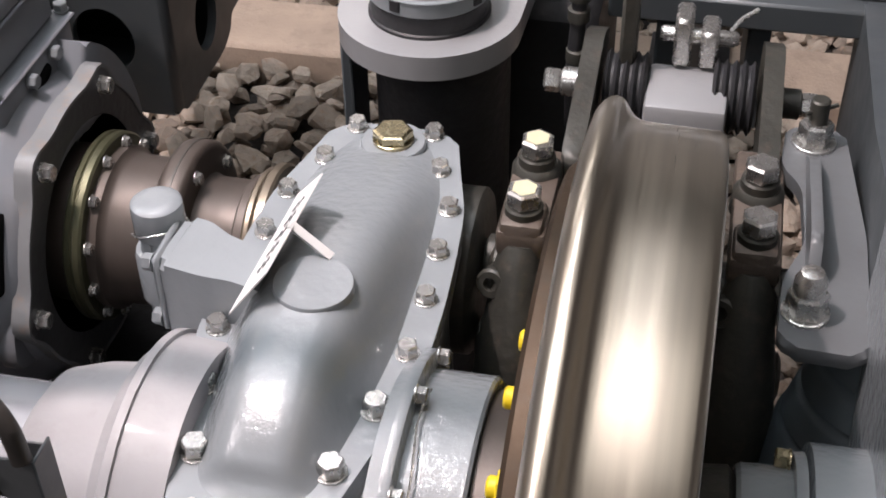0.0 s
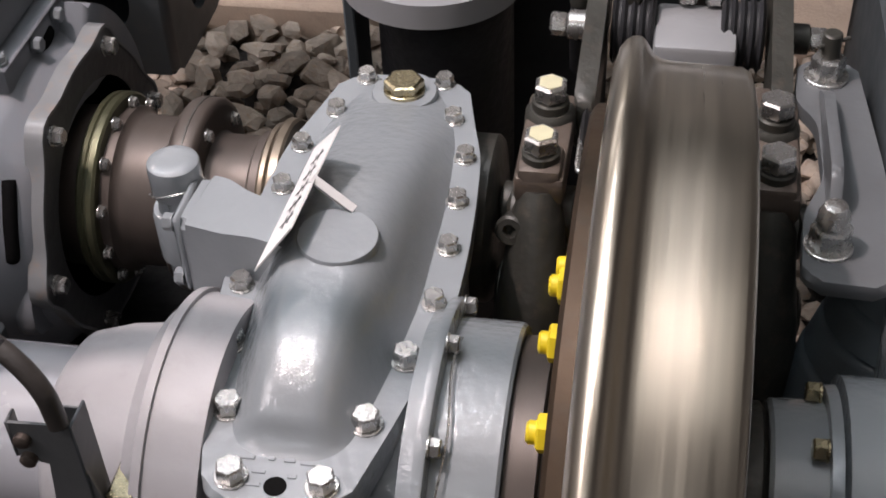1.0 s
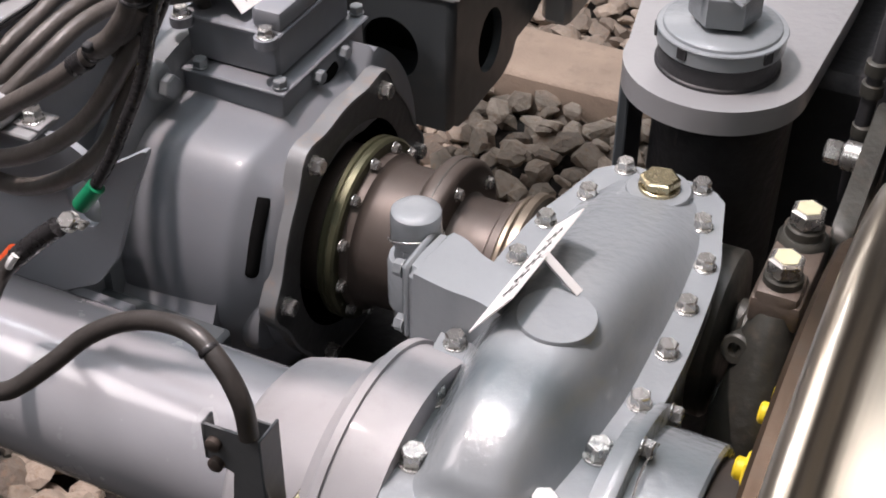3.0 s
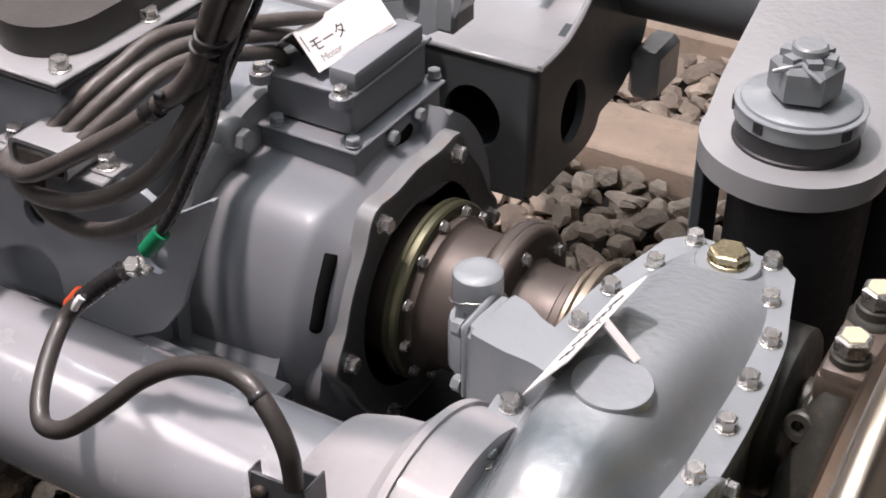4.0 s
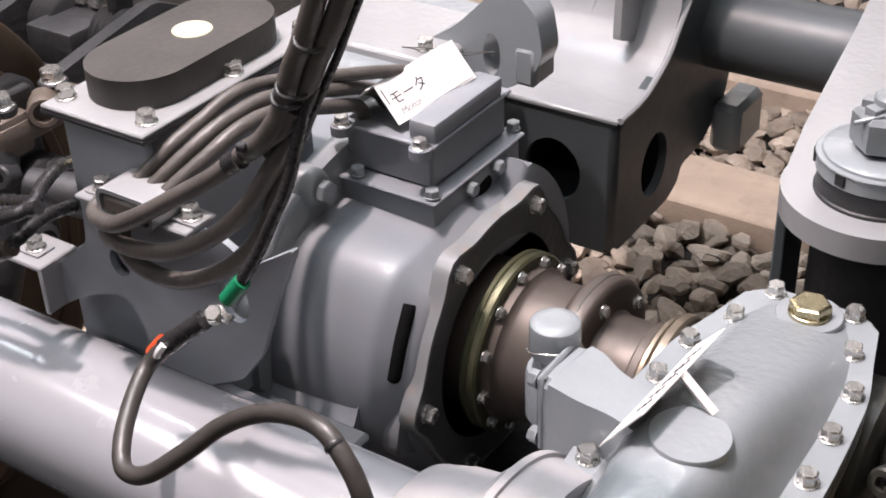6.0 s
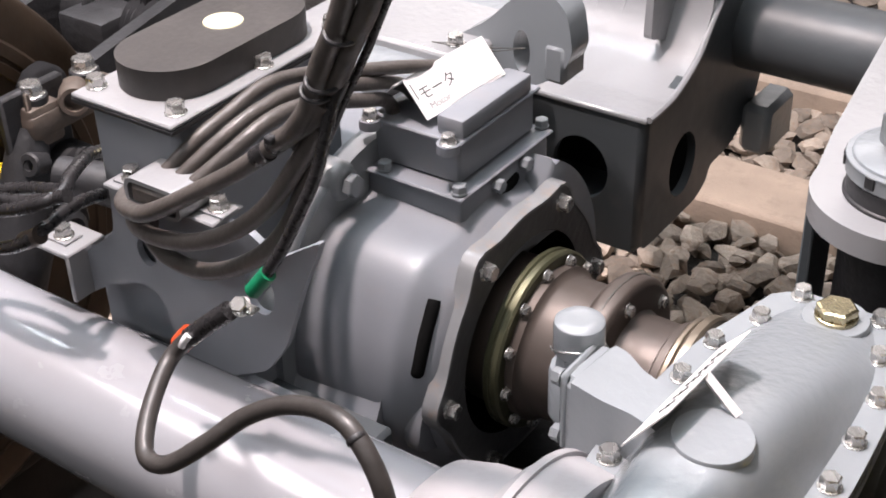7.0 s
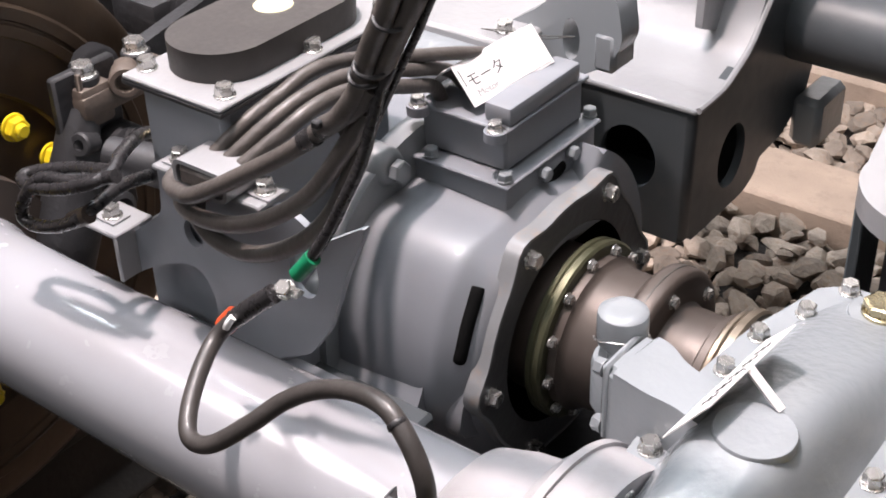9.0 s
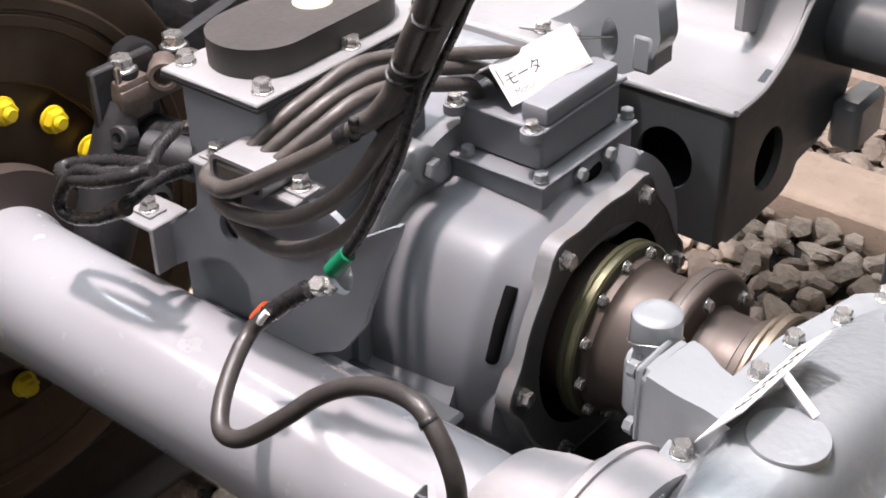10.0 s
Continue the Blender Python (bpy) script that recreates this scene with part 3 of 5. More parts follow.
# ---------- coupling and motor ----------
def coupling():
    c = thing("shaft_coupling", "oily brown steel shaft coupling with olive plated bolted ring", "coupling", (-0.55, MY, MZ))
    part("motor_half", lathe(B(), [(-0.72, 0.05), (-0.70, 0.098), (-0.64, 0.102), (-0.622, 0.102), (-0.619, 0.096), (-0.612, 0.0925), (-0.556, 0.092), (-0.5555, 0.113), (-0.552, 0.117), (-0.546, 0.119), (-0.526, 0.119), (-0.522, 0.116), (-0.520, 0.108), (-0.519, 0.080), (-0.512, 0.0765), (-0.468, 0.076), (-0.464, 0.083), (-0.452, 0.084), (-0.450, 0.05)], (0, MY, MZ), (1, 0, 0), 72), COUPLING, c)
    part("groove_ring", lathe(B(), [(-0.5385, 0.11), (-0.5385, 0.1198), (-0.5365, 0.1198), (-0.5365, 0.11)], (0, MY, MZ), (1, 0, 0), 72), DARKCAST, c, "dark parting line of the flange")
    part("clamp_ring", lathe(B(), [(-0.657, 0.06), (-0.657, 0.115), (-0.654, 0.118), (-0.648, 0.1185), (-0.6465, 0.1165), (-0.645, 0.1165), (-0.6435, 0.1185), (-0.637, 0.118), (-0.634, 0.115), (-0.634, 0.102), (-0.630, 0.098), (-0.630, 0.06)], (0, MY, MZ), (1, 0, 0), 72), OLIVE, c, "olive yellow plated ring")
    for x0, x1, r in ((-0.452, -0.441, 0.094), (-0.440, -0.425, 0.101)):
        part("gear_ring", lathe(B(), [(x0, 0.05), (x0, r - 0.003), (x0 + 0.003, r), (x1 - 0.003, r), (x1, r - 0.003), (x1, 0.05)], (0, MY, MZ), (1, 0, 0), 72), RINGSTEEL, c, "worn bright steel ring")
    for i in range(12):
        a = 2 * math.pi * (i + 0.2) / 12
        bolt(c, NUT14, (-0.631, MY + 0.1065 * math.cos(a), MZ + 0.1065 * math.sin(a)), (1, 0, 0))
        if i % 2:
            bolt(c, NUT14, (-0.520, MY + 0.098 * math.cos(a), MZ + 0.098 * math.sin(a)), (1, 0, 0))


def lobed(r_lobe, r_waist, n=6, start=2.0, k=14):
    out = []
    for i in range(n * k):
        a = radians(start) + 2 * math.pi * i / (n * k)
        c = (0.5 + 0.5 * math.cos(n * (a - radians(start)))) ** 4
        r = r_waist + (r_lobe - r_waist) * c
        out.append((MY + r * math.cos(a), MZ + r * math.sin(a)))
    return out


def motor():
    m = thing("traction_motor", "grey painted electric traction motor hung in the bogie", "motor", (-0.9, MY, 0.2))
    # rounded-square housing swept along the shaft
    def shell(bm, rows, flat=0.0):
        rings = []
        for x, r, sq in rows:
            ring = []
            for i in range(64):
                a = 2 * math.pi * i / 64
                q = r / (abs(math.cos(a)) ** sq + abs(math.sin(a)) ** sq) ** (1 / sq)
                lift = min(1, max(0, (math.degrees(math.asin(math.sin(a))) - 44) / 26))
                q *= 1 - flat * lift * lift * (3 - 2 * lift)
                ring.append(bm.verts.new((x, MY + q * math.cos(a), MZ + q * math.sin(a))))
            rings.append(ring)
        for p, q in zip(rings, rings[1:]):
            for i in range(64):
                bm.faces.new((p[i], p[(i + 1) % 64], q[(i + 1) % 64], q[i]))
        bm.faces.new(rings[0]), bm.faces.new(rings[-1][::-1])
        return bm
    rows = [(-0.766, 0.06, 2.0), (-0.766, 0.139, 2.0), (-0.676, 0.139, 2.0), (-0.676, 0.164, 2.0), (-0.678, 0.176, 2.0), (-0.690, 0.1845, 2.0), (-0.704, 0.196, 2.0), (-0.713, 0.2040, 2.0), (-0.718, 0.2085, 2.0), (-0.722, 0.2112, 2.0), (-0.727, 0.2131, 2.01), (-0.733, 0.2142, 2.02), (-0.745, 0.2152, 2.04), (-0.80, 0.2175, 2.08), (-0.850, 0.219, 2.1), (-0.862, 0.2185, 2.1), (-0.866, 0.206, 2.1)]
    part("front_housing", shell(B(), rows, 0.16), MOTORGREY, m, smooth=60)
    # flared foot along the lower side
    foot = [(0.330, 0.500), (0.326, 0.478), (0.320, 0.458), (0.311, 0.441), (0.300, 0.429), (0.290, 0.422), (0.282, 0.418), (0.277, 0.412), (0.275, 0.404), (0.276, 0.392), (0.36, 0.392), (0.36, 0.500)]
    part("foot_flare", prism(B(), foot, 0.128, facing_x(-0.862), 0.002), MOTORGREY, m, smooth=70)
    part("foot_rib", prism(B(), rounded([(0.350, 0.462), (0.338, 0.435), (0.330, 0.395), (0.40, 0.36), (0.42, 0.43)], 0.012), 0.022, facing_x(-0.712), 0.004), MOTORGREY, m)
    # mounting collar on the side away from the axle
    fan = [radians(-14 + 4 * i) for i in range(20)]
    collar = [(MY + 0.221 * math.cos(a), MZ + 0.221 * math.sin(a)) for a in fan] + [(MY + 0.165 * math.cos(a), MZ + 0.165 * math.sin(a)) for a in fan[::-1]]
    part("mount_collar", prism(B(), collar, 0.060, facing_x(-0.750), 0.006), MOTORGREY, m, smooth=50)
    part("joint_flange", shell(B(), [(-0.862, 0.20, 2.3), (-0.864, 0.240, 2.3), (-0.892, 0.240, 2.3), (-0.894, 0.20, 2.3)]), CASTGREY, m)
    part("stator_frame", shell(B(), [(-0.89, 0.205, 2.8), (-0.90, 0.212, 2.8), (-1.06, 0.212, 2.8), (-1.07, 0.20, 2.8)]), MOTORGREY, m)
    part("rear_housing", shell(B(), [(-1.062, 0.20, 2.4), (-1.068, 0.208, 2.5), (-1.10, 0.18, 2.3), (-1.13, 0.14, 2.1), (-1.14, 0.08, 2)]), CASTGREY, m)
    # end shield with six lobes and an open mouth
    # face dark as turned from the light, rim left lighter as its lit edge
    part("end_shield", holed(B(), lobed(0.194, 0.173), [ring_of(MY, MZ, 0.1365, 48)], -0.010, facing_x(-0.667)), SHIELDSHADE, m, "end shield with its face darkened for shade")
    part("shield_rim", holed(B(), lobed(0.1985, 0.1775), [lobed(0.1945, 0.1735)], -0.022, facing_x(-0.666)), RIMGREY, m)
    # motor mouth lined in black, the depth's shade as colour
    part("mouth", lathe(B(), [(-0.764, 0.1375), (-0.668, 0.1375), (-0.668, 0.1355), (-0.755, 0.1355), (-0.755, 0)], (0, MY, MZ), (1, 0, 0), 48), HOLLOW, m, "hollow behind the coupling, blackened for its shade")
    for i in range(6):
        a = radians(2 + 60 * i)
        bolt(m, BOLT24, (-0.667, MY + 0.172 * math.cos(a), MZ + 0.172 * math.sin(a)), (1, 0, 0))
    for y, z in ((0.432, 0.668), (0.302, 0.560), (0.302, 0.35), (0.43, 0.25)):
        part("lug", lathe(B(), [(-0.90, 0.027), (-0.866, 0.026), (-0.858, 0.021), (-0.856, 0.017), (-0.856, 0)], (0, y, z), (1, 0, 0), 24), CASTGREY, m)
        bolt(m, PAINTBOLTBIG, (-0.857, y, z), (1, 0, 0), 12)
    # vent slots, black pills that stand for shaded recesses
    part("vent_slot", sweep(B(), [(-0.703, 0.390, 0.580), (-0.701, 0.383, 0.572), (-0.700, 0.365, 0.542), (-0.701, 0.352, 0.507), (-0.703, 0.351, 0.499)], 0.0090, 12), HOLLOW, m)
    part("vent_slot", sweep(B(), [(-0.731, 0.552, 0.624), (-0.729, 0.558, 0.626), (-0.729, 0.577, 0.630), (-0.729, 0.596, 0.634), (-0.731, 0.602, 0.635)], 0.0105, 12), HOLLOW, m)
    # pedestal and terminal box
    part("pedestal", box(B(), -0.868, -0.724, 0.480, 0.682, 0.50, 0.662, 0.009, seg=2), MOTORGREY, m)
    part("base_plate", box(B(), -0.871, -0.720, 0.475, 0.686, 0.661, 0.666, 0.002), MOTORGREY, m)
    tb = part("terminal_box", box(B(), -0.868, -0.741, 0.503, 0.672, 0.666, 0.722, 0.004), MOTORGREY, m)
    part("lid", box(B(), -0.872, -0.735, 0.497, 0.678, 0.721, 0.727, 0.002), MOTORGREY, tb)
    part("raised_lid", box(B(), -0.776, -0.737, 0.506, 0.660, 0.7265, 0.752, 0.005, seg=2), MOTORGREY, tb)
    for x, y in ((-0.731, 0.487), (-0.840, 0.486), (-0.736, 0.682), (-0.88, 0.69)):
        bolt(m, PAINTBOLT, (x, y, 0.668))
    for x, y in ((-0.749, 0.492), (-0.865, 0.493)):
        part("ear", lathe(B(), [(0.715, 0.014), (0.727, 0.014), (0.727, 0)], (x, y, 0), (0, 0, 1), 20), MOTORGREY, tb)
        bolt(tb, BOLT18, (x, y, 0.727))
    for y, z in ((0.615, 0.650), (0.553, 0.649)):
        bolt(m, PAINTBOLT, (-0.722, y, z), (1, 0, 0))
    # air duct box with black oval lid
    duct = part("duct_box", box(B(), -1.045, -0.912, 0.222, 0.50, 0.60, 0.8215, 0.008), LITGREY, m)
    part("duct_neck", box(B(), -1.115, -0.875, 0.243, 0.50, 0.37, 0.603, 0.012), LITGREY, duct)
    part("duct_plate", box(B(), -1.055, -0.902, 0.208, 0.515, 0.826, 0.832, 0.002), PALE, duct)
    oval = [(-0.985 + 0.062 * math.cos(math.pi * i / 20), 0.435 + 0.062 * math.sin(math.pi * i / 20)) for i in range(21)]
    oval += [(-0.985 - 0.062 * math.cos(math.pi * i / 20), 0.30 - 0.062 * math.sin(math.pi * i / 20)) for i in range(21)]
    part("oval_cap", prism(B(), oval, 0.035, Matrix.Translation((0, 0, 0.832)), 0.006), CAP, duct, "black rubber oval cap")
    part("gasket", box(B(), -1.0555, -0.9015, 0.2075, 0.5155, 0.8205, 0.826, 0.001), RUBBER, duct, "black rubber gasket")
    part("cap_disc", lathe(B(), [(0.8665, 0.024), (0.868, 0.023), (0.868, 0)], (-0.985, 0.385, 0), (0, 0, 1), 32), CREAM, duct, "pale round label")
    for x, y in ((-0.921, 0.236), (-1.041, 0.235), (-0.919, 0.374), (-0.921, 0.50), (-1.045, 0.374)):
        bolt(duct, BOLT24, (x, y, 0.832))
    return m


coupling()
motor()


# ---------- bogie frame ----------
def bogie_frame():
    f = thing("bogie_frame", "grey welded steel bogie frame with round cross tube", "bogie frame", (MID, 1.1, 0.2))
    # transom bracket box
    y0, x0, x1, z0, z1 = 1.106, -1.09, -0.797, 0.214, 0.463
    # uprights dark, ledge and sweep pale: light and shade put into the paint
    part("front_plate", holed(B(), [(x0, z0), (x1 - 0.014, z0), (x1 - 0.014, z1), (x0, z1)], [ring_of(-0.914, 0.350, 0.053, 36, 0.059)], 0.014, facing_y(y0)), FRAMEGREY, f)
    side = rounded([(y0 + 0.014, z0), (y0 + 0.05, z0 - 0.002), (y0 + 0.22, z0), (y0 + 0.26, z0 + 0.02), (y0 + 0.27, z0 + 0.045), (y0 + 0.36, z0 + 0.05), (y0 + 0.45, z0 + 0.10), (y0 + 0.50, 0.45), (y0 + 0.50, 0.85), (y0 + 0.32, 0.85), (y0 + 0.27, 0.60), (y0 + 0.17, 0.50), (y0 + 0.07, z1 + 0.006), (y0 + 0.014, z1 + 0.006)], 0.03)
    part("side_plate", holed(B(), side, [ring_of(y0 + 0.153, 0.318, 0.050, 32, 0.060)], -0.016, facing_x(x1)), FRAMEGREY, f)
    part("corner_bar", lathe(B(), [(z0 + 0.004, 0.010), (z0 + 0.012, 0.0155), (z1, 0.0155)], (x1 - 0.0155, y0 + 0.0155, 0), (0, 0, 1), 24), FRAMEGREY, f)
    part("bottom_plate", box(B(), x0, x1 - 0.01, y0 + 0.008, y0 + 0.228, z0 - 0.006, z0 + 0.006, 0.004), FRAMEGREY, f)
    # unseen dark walls, added to keep light out of the box's holes
    part("inner_blind", box(B(), x0, x1 - 0.017, y0 + 0.212, y0 + 0.226, z0, z1, 0.002), DARK, f)
    part("end_blind", box(B(), x0 + 0.002, x0 + 0.014, y0 + 0.015, y0 + 0.211, z0 + 0.007, z1 - 0.001, 0.002), DARK, f)
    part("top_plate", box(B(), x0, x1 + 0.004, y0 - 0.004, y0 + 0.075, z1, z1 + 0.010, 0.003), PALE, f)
    # the pale sheet that sweeps up from the ledge to the frame
    bm = B()
    prof = [(0.07, z1 + 0.010), (0.13, z1 + 0.022), (0.18, z1 + 0.055), (0.215, z1 + 0.12), (0.235, z1 + 0.25), (0.24, 0.95)]
    low = [[bm.verts.new((x, y0 + a + d, z)) for a, z in prof] for x in (x0, x1 + 0.004) for d in (0, 0.012)]
    for k in range(len(prof) - 1):
        bm.faces.new((low[0][k], low[2][k], low[2][k + 1], low[0][k + 1]))
        bm.faces.new((low[1][k], low[3][k], low[3][k + 1], low[1][k + 1]))
        bm.faces.new((low[2][k], low[3][k], low[3][k + 1], low[2][k + 1]))
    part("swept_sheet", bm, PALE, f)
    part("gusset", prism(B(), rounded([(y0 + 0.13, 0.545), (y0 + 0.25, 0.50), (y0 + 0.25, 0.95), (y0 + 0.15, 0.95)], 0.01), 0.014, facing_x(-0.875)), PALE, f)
    part("cross_tube", lathe(B(), [(-1.2, 0.075), (-0.06, 0.075)], (0, 1.50, 0.485), (1, 0, 0), 48), TUBESHADE, f)
    # frame block in a lighter grey, to offset the tube's shade on it
    part("stop_block", box(B(), -0.80, -0.74, 1.50, 1.62, 0.23, 0.33, 0.012), GREY, f)
    # pale bead that stands for the highlight along the curved edge
    bead = [(x1 + 0.006, y0 + d, z) for d, z in ((0.0, z1 + 0.009), (0.05, z1 + 0.010), (0.10, z1 + 0.018), (0.17, z1 + 0.052), (0.215, z1 + 0.10), (0.26, z1 + 0.145), (0.30, z1 + 0.22), (0.32, z1 + 0.36))]
    part("edge_glint", sweep(B(), bead, 0.006, 8), PALE, f)
    for dx in (-0.27, -0.21, -0.16, -0.08):
        part("weld_run", sweep(B(), [(x1 + dx, y0 + 0.185, z1 + 0.058), (x1 + dx + 0.01, y0 + 0.215, z1 + 0.13), (x1 + dx + 0.015, y0 + 0.23, z1 + 0.25)], 0.0018, 6), PALE, f)
    return f


def link_bracket():
    """The pale bracket with the big bush and castle nut behind the gear case."""
    b = thing("link_bracket", "pale grey bracket arm with rubber bush and castle nut", "bracket", (-0.30, 0.86, 0.2))
    cx, cy, z = -0.309, 0.853, 0.617
    r = 0.120
    arc = [(cx + r * math.cos(a), cy + r * math.sin(a)) for a in [radians(170 + 190 * i / 24) for i in range(25)]]
    arm = arc + [(-0.182, 1.10), (-0.19, 1.95), (-0.60, 1.95), (-0.50, 1.33), (-0.45, 0.97)]
    part("arm", prism(B(), arm, -0.034, Matrix.Translation((0, 0, z)), 0.005), PALE, b)
    Z = z + 0.011
    part("rubber_bush", lathe(B(), [(z - 0.02, 0.080), (z + 0.004, 0.080), (z + 0.006, 0.0775), (z + 0.028, 0.0775), (z + 0.030, 0)], (cx, cy, 0), (0, 0, 1), 48), RUBBER, b, "black rubber bush")
    part("clamp_plate", lathe(B(), [(Z + 0.018, 0.078), (Z + 0.021, 0.081), (Z + 0.040, 0.081), (Z + 0.042, 0.079), (Z + 0.042, 0.075), (Z + 0.046, 0.074), (Z + 0.048, 0.071), (Z + 0.048, 0)], (cx, cy, 0), (0, 0, 1), 48), GREY, b)
    # dark blocks on the rim that stand for the shade inside notches
    for deg in (250, 330, 200):
        a = radians(deg)
        m = Matrix.Translation((cx + 0.079 * math.cos(a), cy + 0.079 * math.sin(a), Z + 0.033)) @ Matrix.Rotation(a, 4, "Z")
        bm = B()
        box(bm, -0.005, 0.0045, -0.007, 0.007, -0.008, 0.008, 0.001, 1)
        part("notch", bm, DARK, b, "", m)
    part("lip", lathe(B(), [(Z + 0.0395, 0.0815), (Z + 0.041, 0.0825), (Z + 0.0425, 0.0815)], (cx, cy, 0), (0, 0, 1), 48), GREY, b)
    for s_ in (-1, 1):
        part("split_pin", sweep(B(), [(cx, cy - 0.024, Z + 0.103), (cx + s_ * 0.012, cy - 0.034, Z + 0.100), (cx + s_ * 0.030, cy - 0.040, Z + 0.093)], 0.003, 8), CASTGREY, b)
    part("castle_nut", hex_bolt(0.078, 0.045, 0), CASTGREY, b, "", Matrix.Translation((cx, cy, Z + 0.046)) @ pose(0, 0, 0, 0, 0, 15), 25)
    bm = B()
    for i in range(6):
        a = math.pi * i / 3
        m = Matrix.Translation((cx, cy, Z + 0.093)) @ Matrix.Rotation(a, 4, "Z")
        r_ = bmesh.ops.create_cube(bm, size=1, matrix=m @ Matrix.Translation((0.026, 0, 0.008)) @ Matrix.Diagonal((0.016, 0.018, 0.018, 1)))
    part("castle_teeth", bm, CASTGREY, b)
    part("stud", lathe(B(), [(z, 0.022), (Z + 0.118, 0.022), (Z + 0.121, 0.019), (Z + 0.121, 0)], (cx, cy, 0), (0, 0, 1), 28), CASTGREY, b)
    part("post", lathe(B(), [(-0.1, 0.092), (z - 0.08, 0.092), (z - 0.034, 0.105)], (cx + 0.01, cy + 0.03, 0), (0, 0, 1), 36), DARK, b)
    # added near-black box that stands for the shade below the arm
    part("shade_box", box(B(), -0.40, -0.105, 1.02, 1.42, -0.16, 0.535, 0.02), DARK, b, "added dark box for the shade under the arm")
    part("side_web", box(B(), cx - 0.12, cx - 0.105, cy - 0.02, cy + 0.06, 0.15, z - 0.05, 0.003), FRAMEGREY, b)


bogie_frame()
link_bracket()


# ---------- cables on the motor ----------
def cable(name, label, runs, mat, r, group="cables on the motor"):
    c = thing(name, label, "cable", runs[0][0], group)
    for k, pts in enumerate(runs):
        part("strand", sweep(B(), pts, r, 14, 10), mat, c)
    return c


def motor_cables():
    lab = "thick dark sheathed motor cable looped through a saddle clamp"
    cable("power_cable", lab, [[(-0.654, 0.17, 0.946), (-0.679, 0.17, 0.915), (-0.704, 0.17, 0.897), (-0.758, 0.165, 0.85), (-0.819, 0.16, 0.807), (-0.876, 0.155, 0.769), (-0.913, 0.155, 0.751), (-0.952, 0.17, 0.744), (-0.955, 0.19, 0.75), (-0.923, 0.2, 0.766)]], SHEATH, 0.0098)
    cable("power_cable", lab, [[(-0.67, 0.18, 0.913), (-0.693, 0.175, 0.873), (-0.736, 0.17, 0.811), (-0.789, 0.165, 0.764), (-0.849, 0.16, 0.734), (-0.911, 0.165, 0.72), (-0.95, 0.18, 0.718), (-0.954, 0.2, 0.74), (-0.92, 0.205, 0.762)]], SHEATH, 0.0098)
    cable("power_cable", lab, [[(-0.676, 0.19, 0.902), (-0.696, 0.185, 0.843), (-0.733, 0.18, 0.771), (-0.787, 0.175, 0.72), (-0.848, 0.175, 0.69), (-0.906, 0.18, 0.686), (-0.939, 0.19, 0.699), (-0.936, 0.2, 0.739), (-0.913, 0.21, 0.758)]], SHEATH, 0.0098)
    lab2 = "dark sheathed cable run from the clamp to the terminal box"
    cable("power_cable", lab2, [[(-0.935, 0.19, 0.761), (-0.923, 0.2, 0.768), (-0.898, 0.24, 0.805), (-0.893, 0.29, 0.818), (-0.888, 0.34, 0.829), (-0.882, 0.4, 0.82), (-0.856, 0.47, 0.803), (-0.826, 0.54, 0.787), (-0.82, 0.60, 0.76), (-0.83, 0.62, 0.72)]], SHEATH, 0.0085)
    cable("power_cable", lab2, [[(-0.912, 0.19, 0.762), (-0.901, 0.2, 0.769), (-0.873, 0.24, 0.805), (-0.859, 0.29, 0.825), (-0.856, 0.36, 0.823), (-0.849, 0.46, 0.791), (-0.845, 0.53, 0.763), (-0.845, 0.57, 0.72)]], SHEATH, 0.0085)
    cable("power_cable", lab2, [[(-0.890, 0.19, 0.763), (-0.879, 0.2, 0.770), (-0.848, 0.24, 0.805), (-0.835, 0.29, 0.824), (-0.84, 0.36, 0.811), (-0.841, 0.45, 0.776), (-0.851, 0.51, 0.747), (-0.853, 0.53, 0.71)]], SHEATH, 0.0090)
    up = thing("cable_bundle", "thick bundle of dark cables strapped together, hanging from above", "cable bundle", (-0.676, 0.165, 0.918))
    part("strand", sweep(B(), [(-0.716, 0.168, 0.887), (-0.693, 0.165, 0.905), (-0.669, 0.165, 0.937), (-0.658, 0.165, 0.967), (-0.647, 0.165, 0.992), (-0.635, 0.165, 1.015), (-0.622, 0.165, 1.045), (-0.575, 0.165, 1.16), (-0.45, 0.165, 1.45), (-0.36, 0.165, 1.7)], 0.0105, 16), SHEATH, up)
    part("strand", sweep(B(), [(-0.700, 0.185, 0.880), (-0.680, 0.178, 0.914), (-0.660, 0.178, 0.942), (-0.645, 0.178, 0.968), (-0.631, 0.178, 0.995), (-0.618, 0.178, 1.019), (-0.603, 0.178, 1.047), (-0.555, 0.178, 1.16), (-0.43, 0.178, 1.45), (-0.34, 0.178, 1.7)], 0.0105, 16), SHEATH, up)
    part("strand", sweep(B(), [(-0.690, 0.195, 0.86), (-0.655, 0.19, 0.925), (-0.636, 0.19, 0.962), (-0.616, 0.19, 1.000), (-0.600, 0.19, 1.034), (-0.54, 0.19, 1.16), (-0.415, 0.19, 1.45), (-0.325, 0.19, 1.7)], 0.0042, 12), BLACKCABLE, up)
    for c, axis in (((-0.652, 0.17, 0.968), (0.5, 0, 0.85)), ((-0.6585, 0.17, 0.957), (0.5, 0, 0.85)), ((-0.628, 0.172, 1.018), (0.5, 0, 0.85))):
        m = Matrix.Translation(c) @ frame_of(axis)
        bm = B()
        sweep(bm, [m @ Vector((0.0215 * math.cos(a), 0.0130 * math.sin(a), 0)) for a in [2 * math.pi * i / 24 for i in range(25)]], 0.0022, 8, smoothed=False)
        part("cable_tie", bm, RUBBER, up)
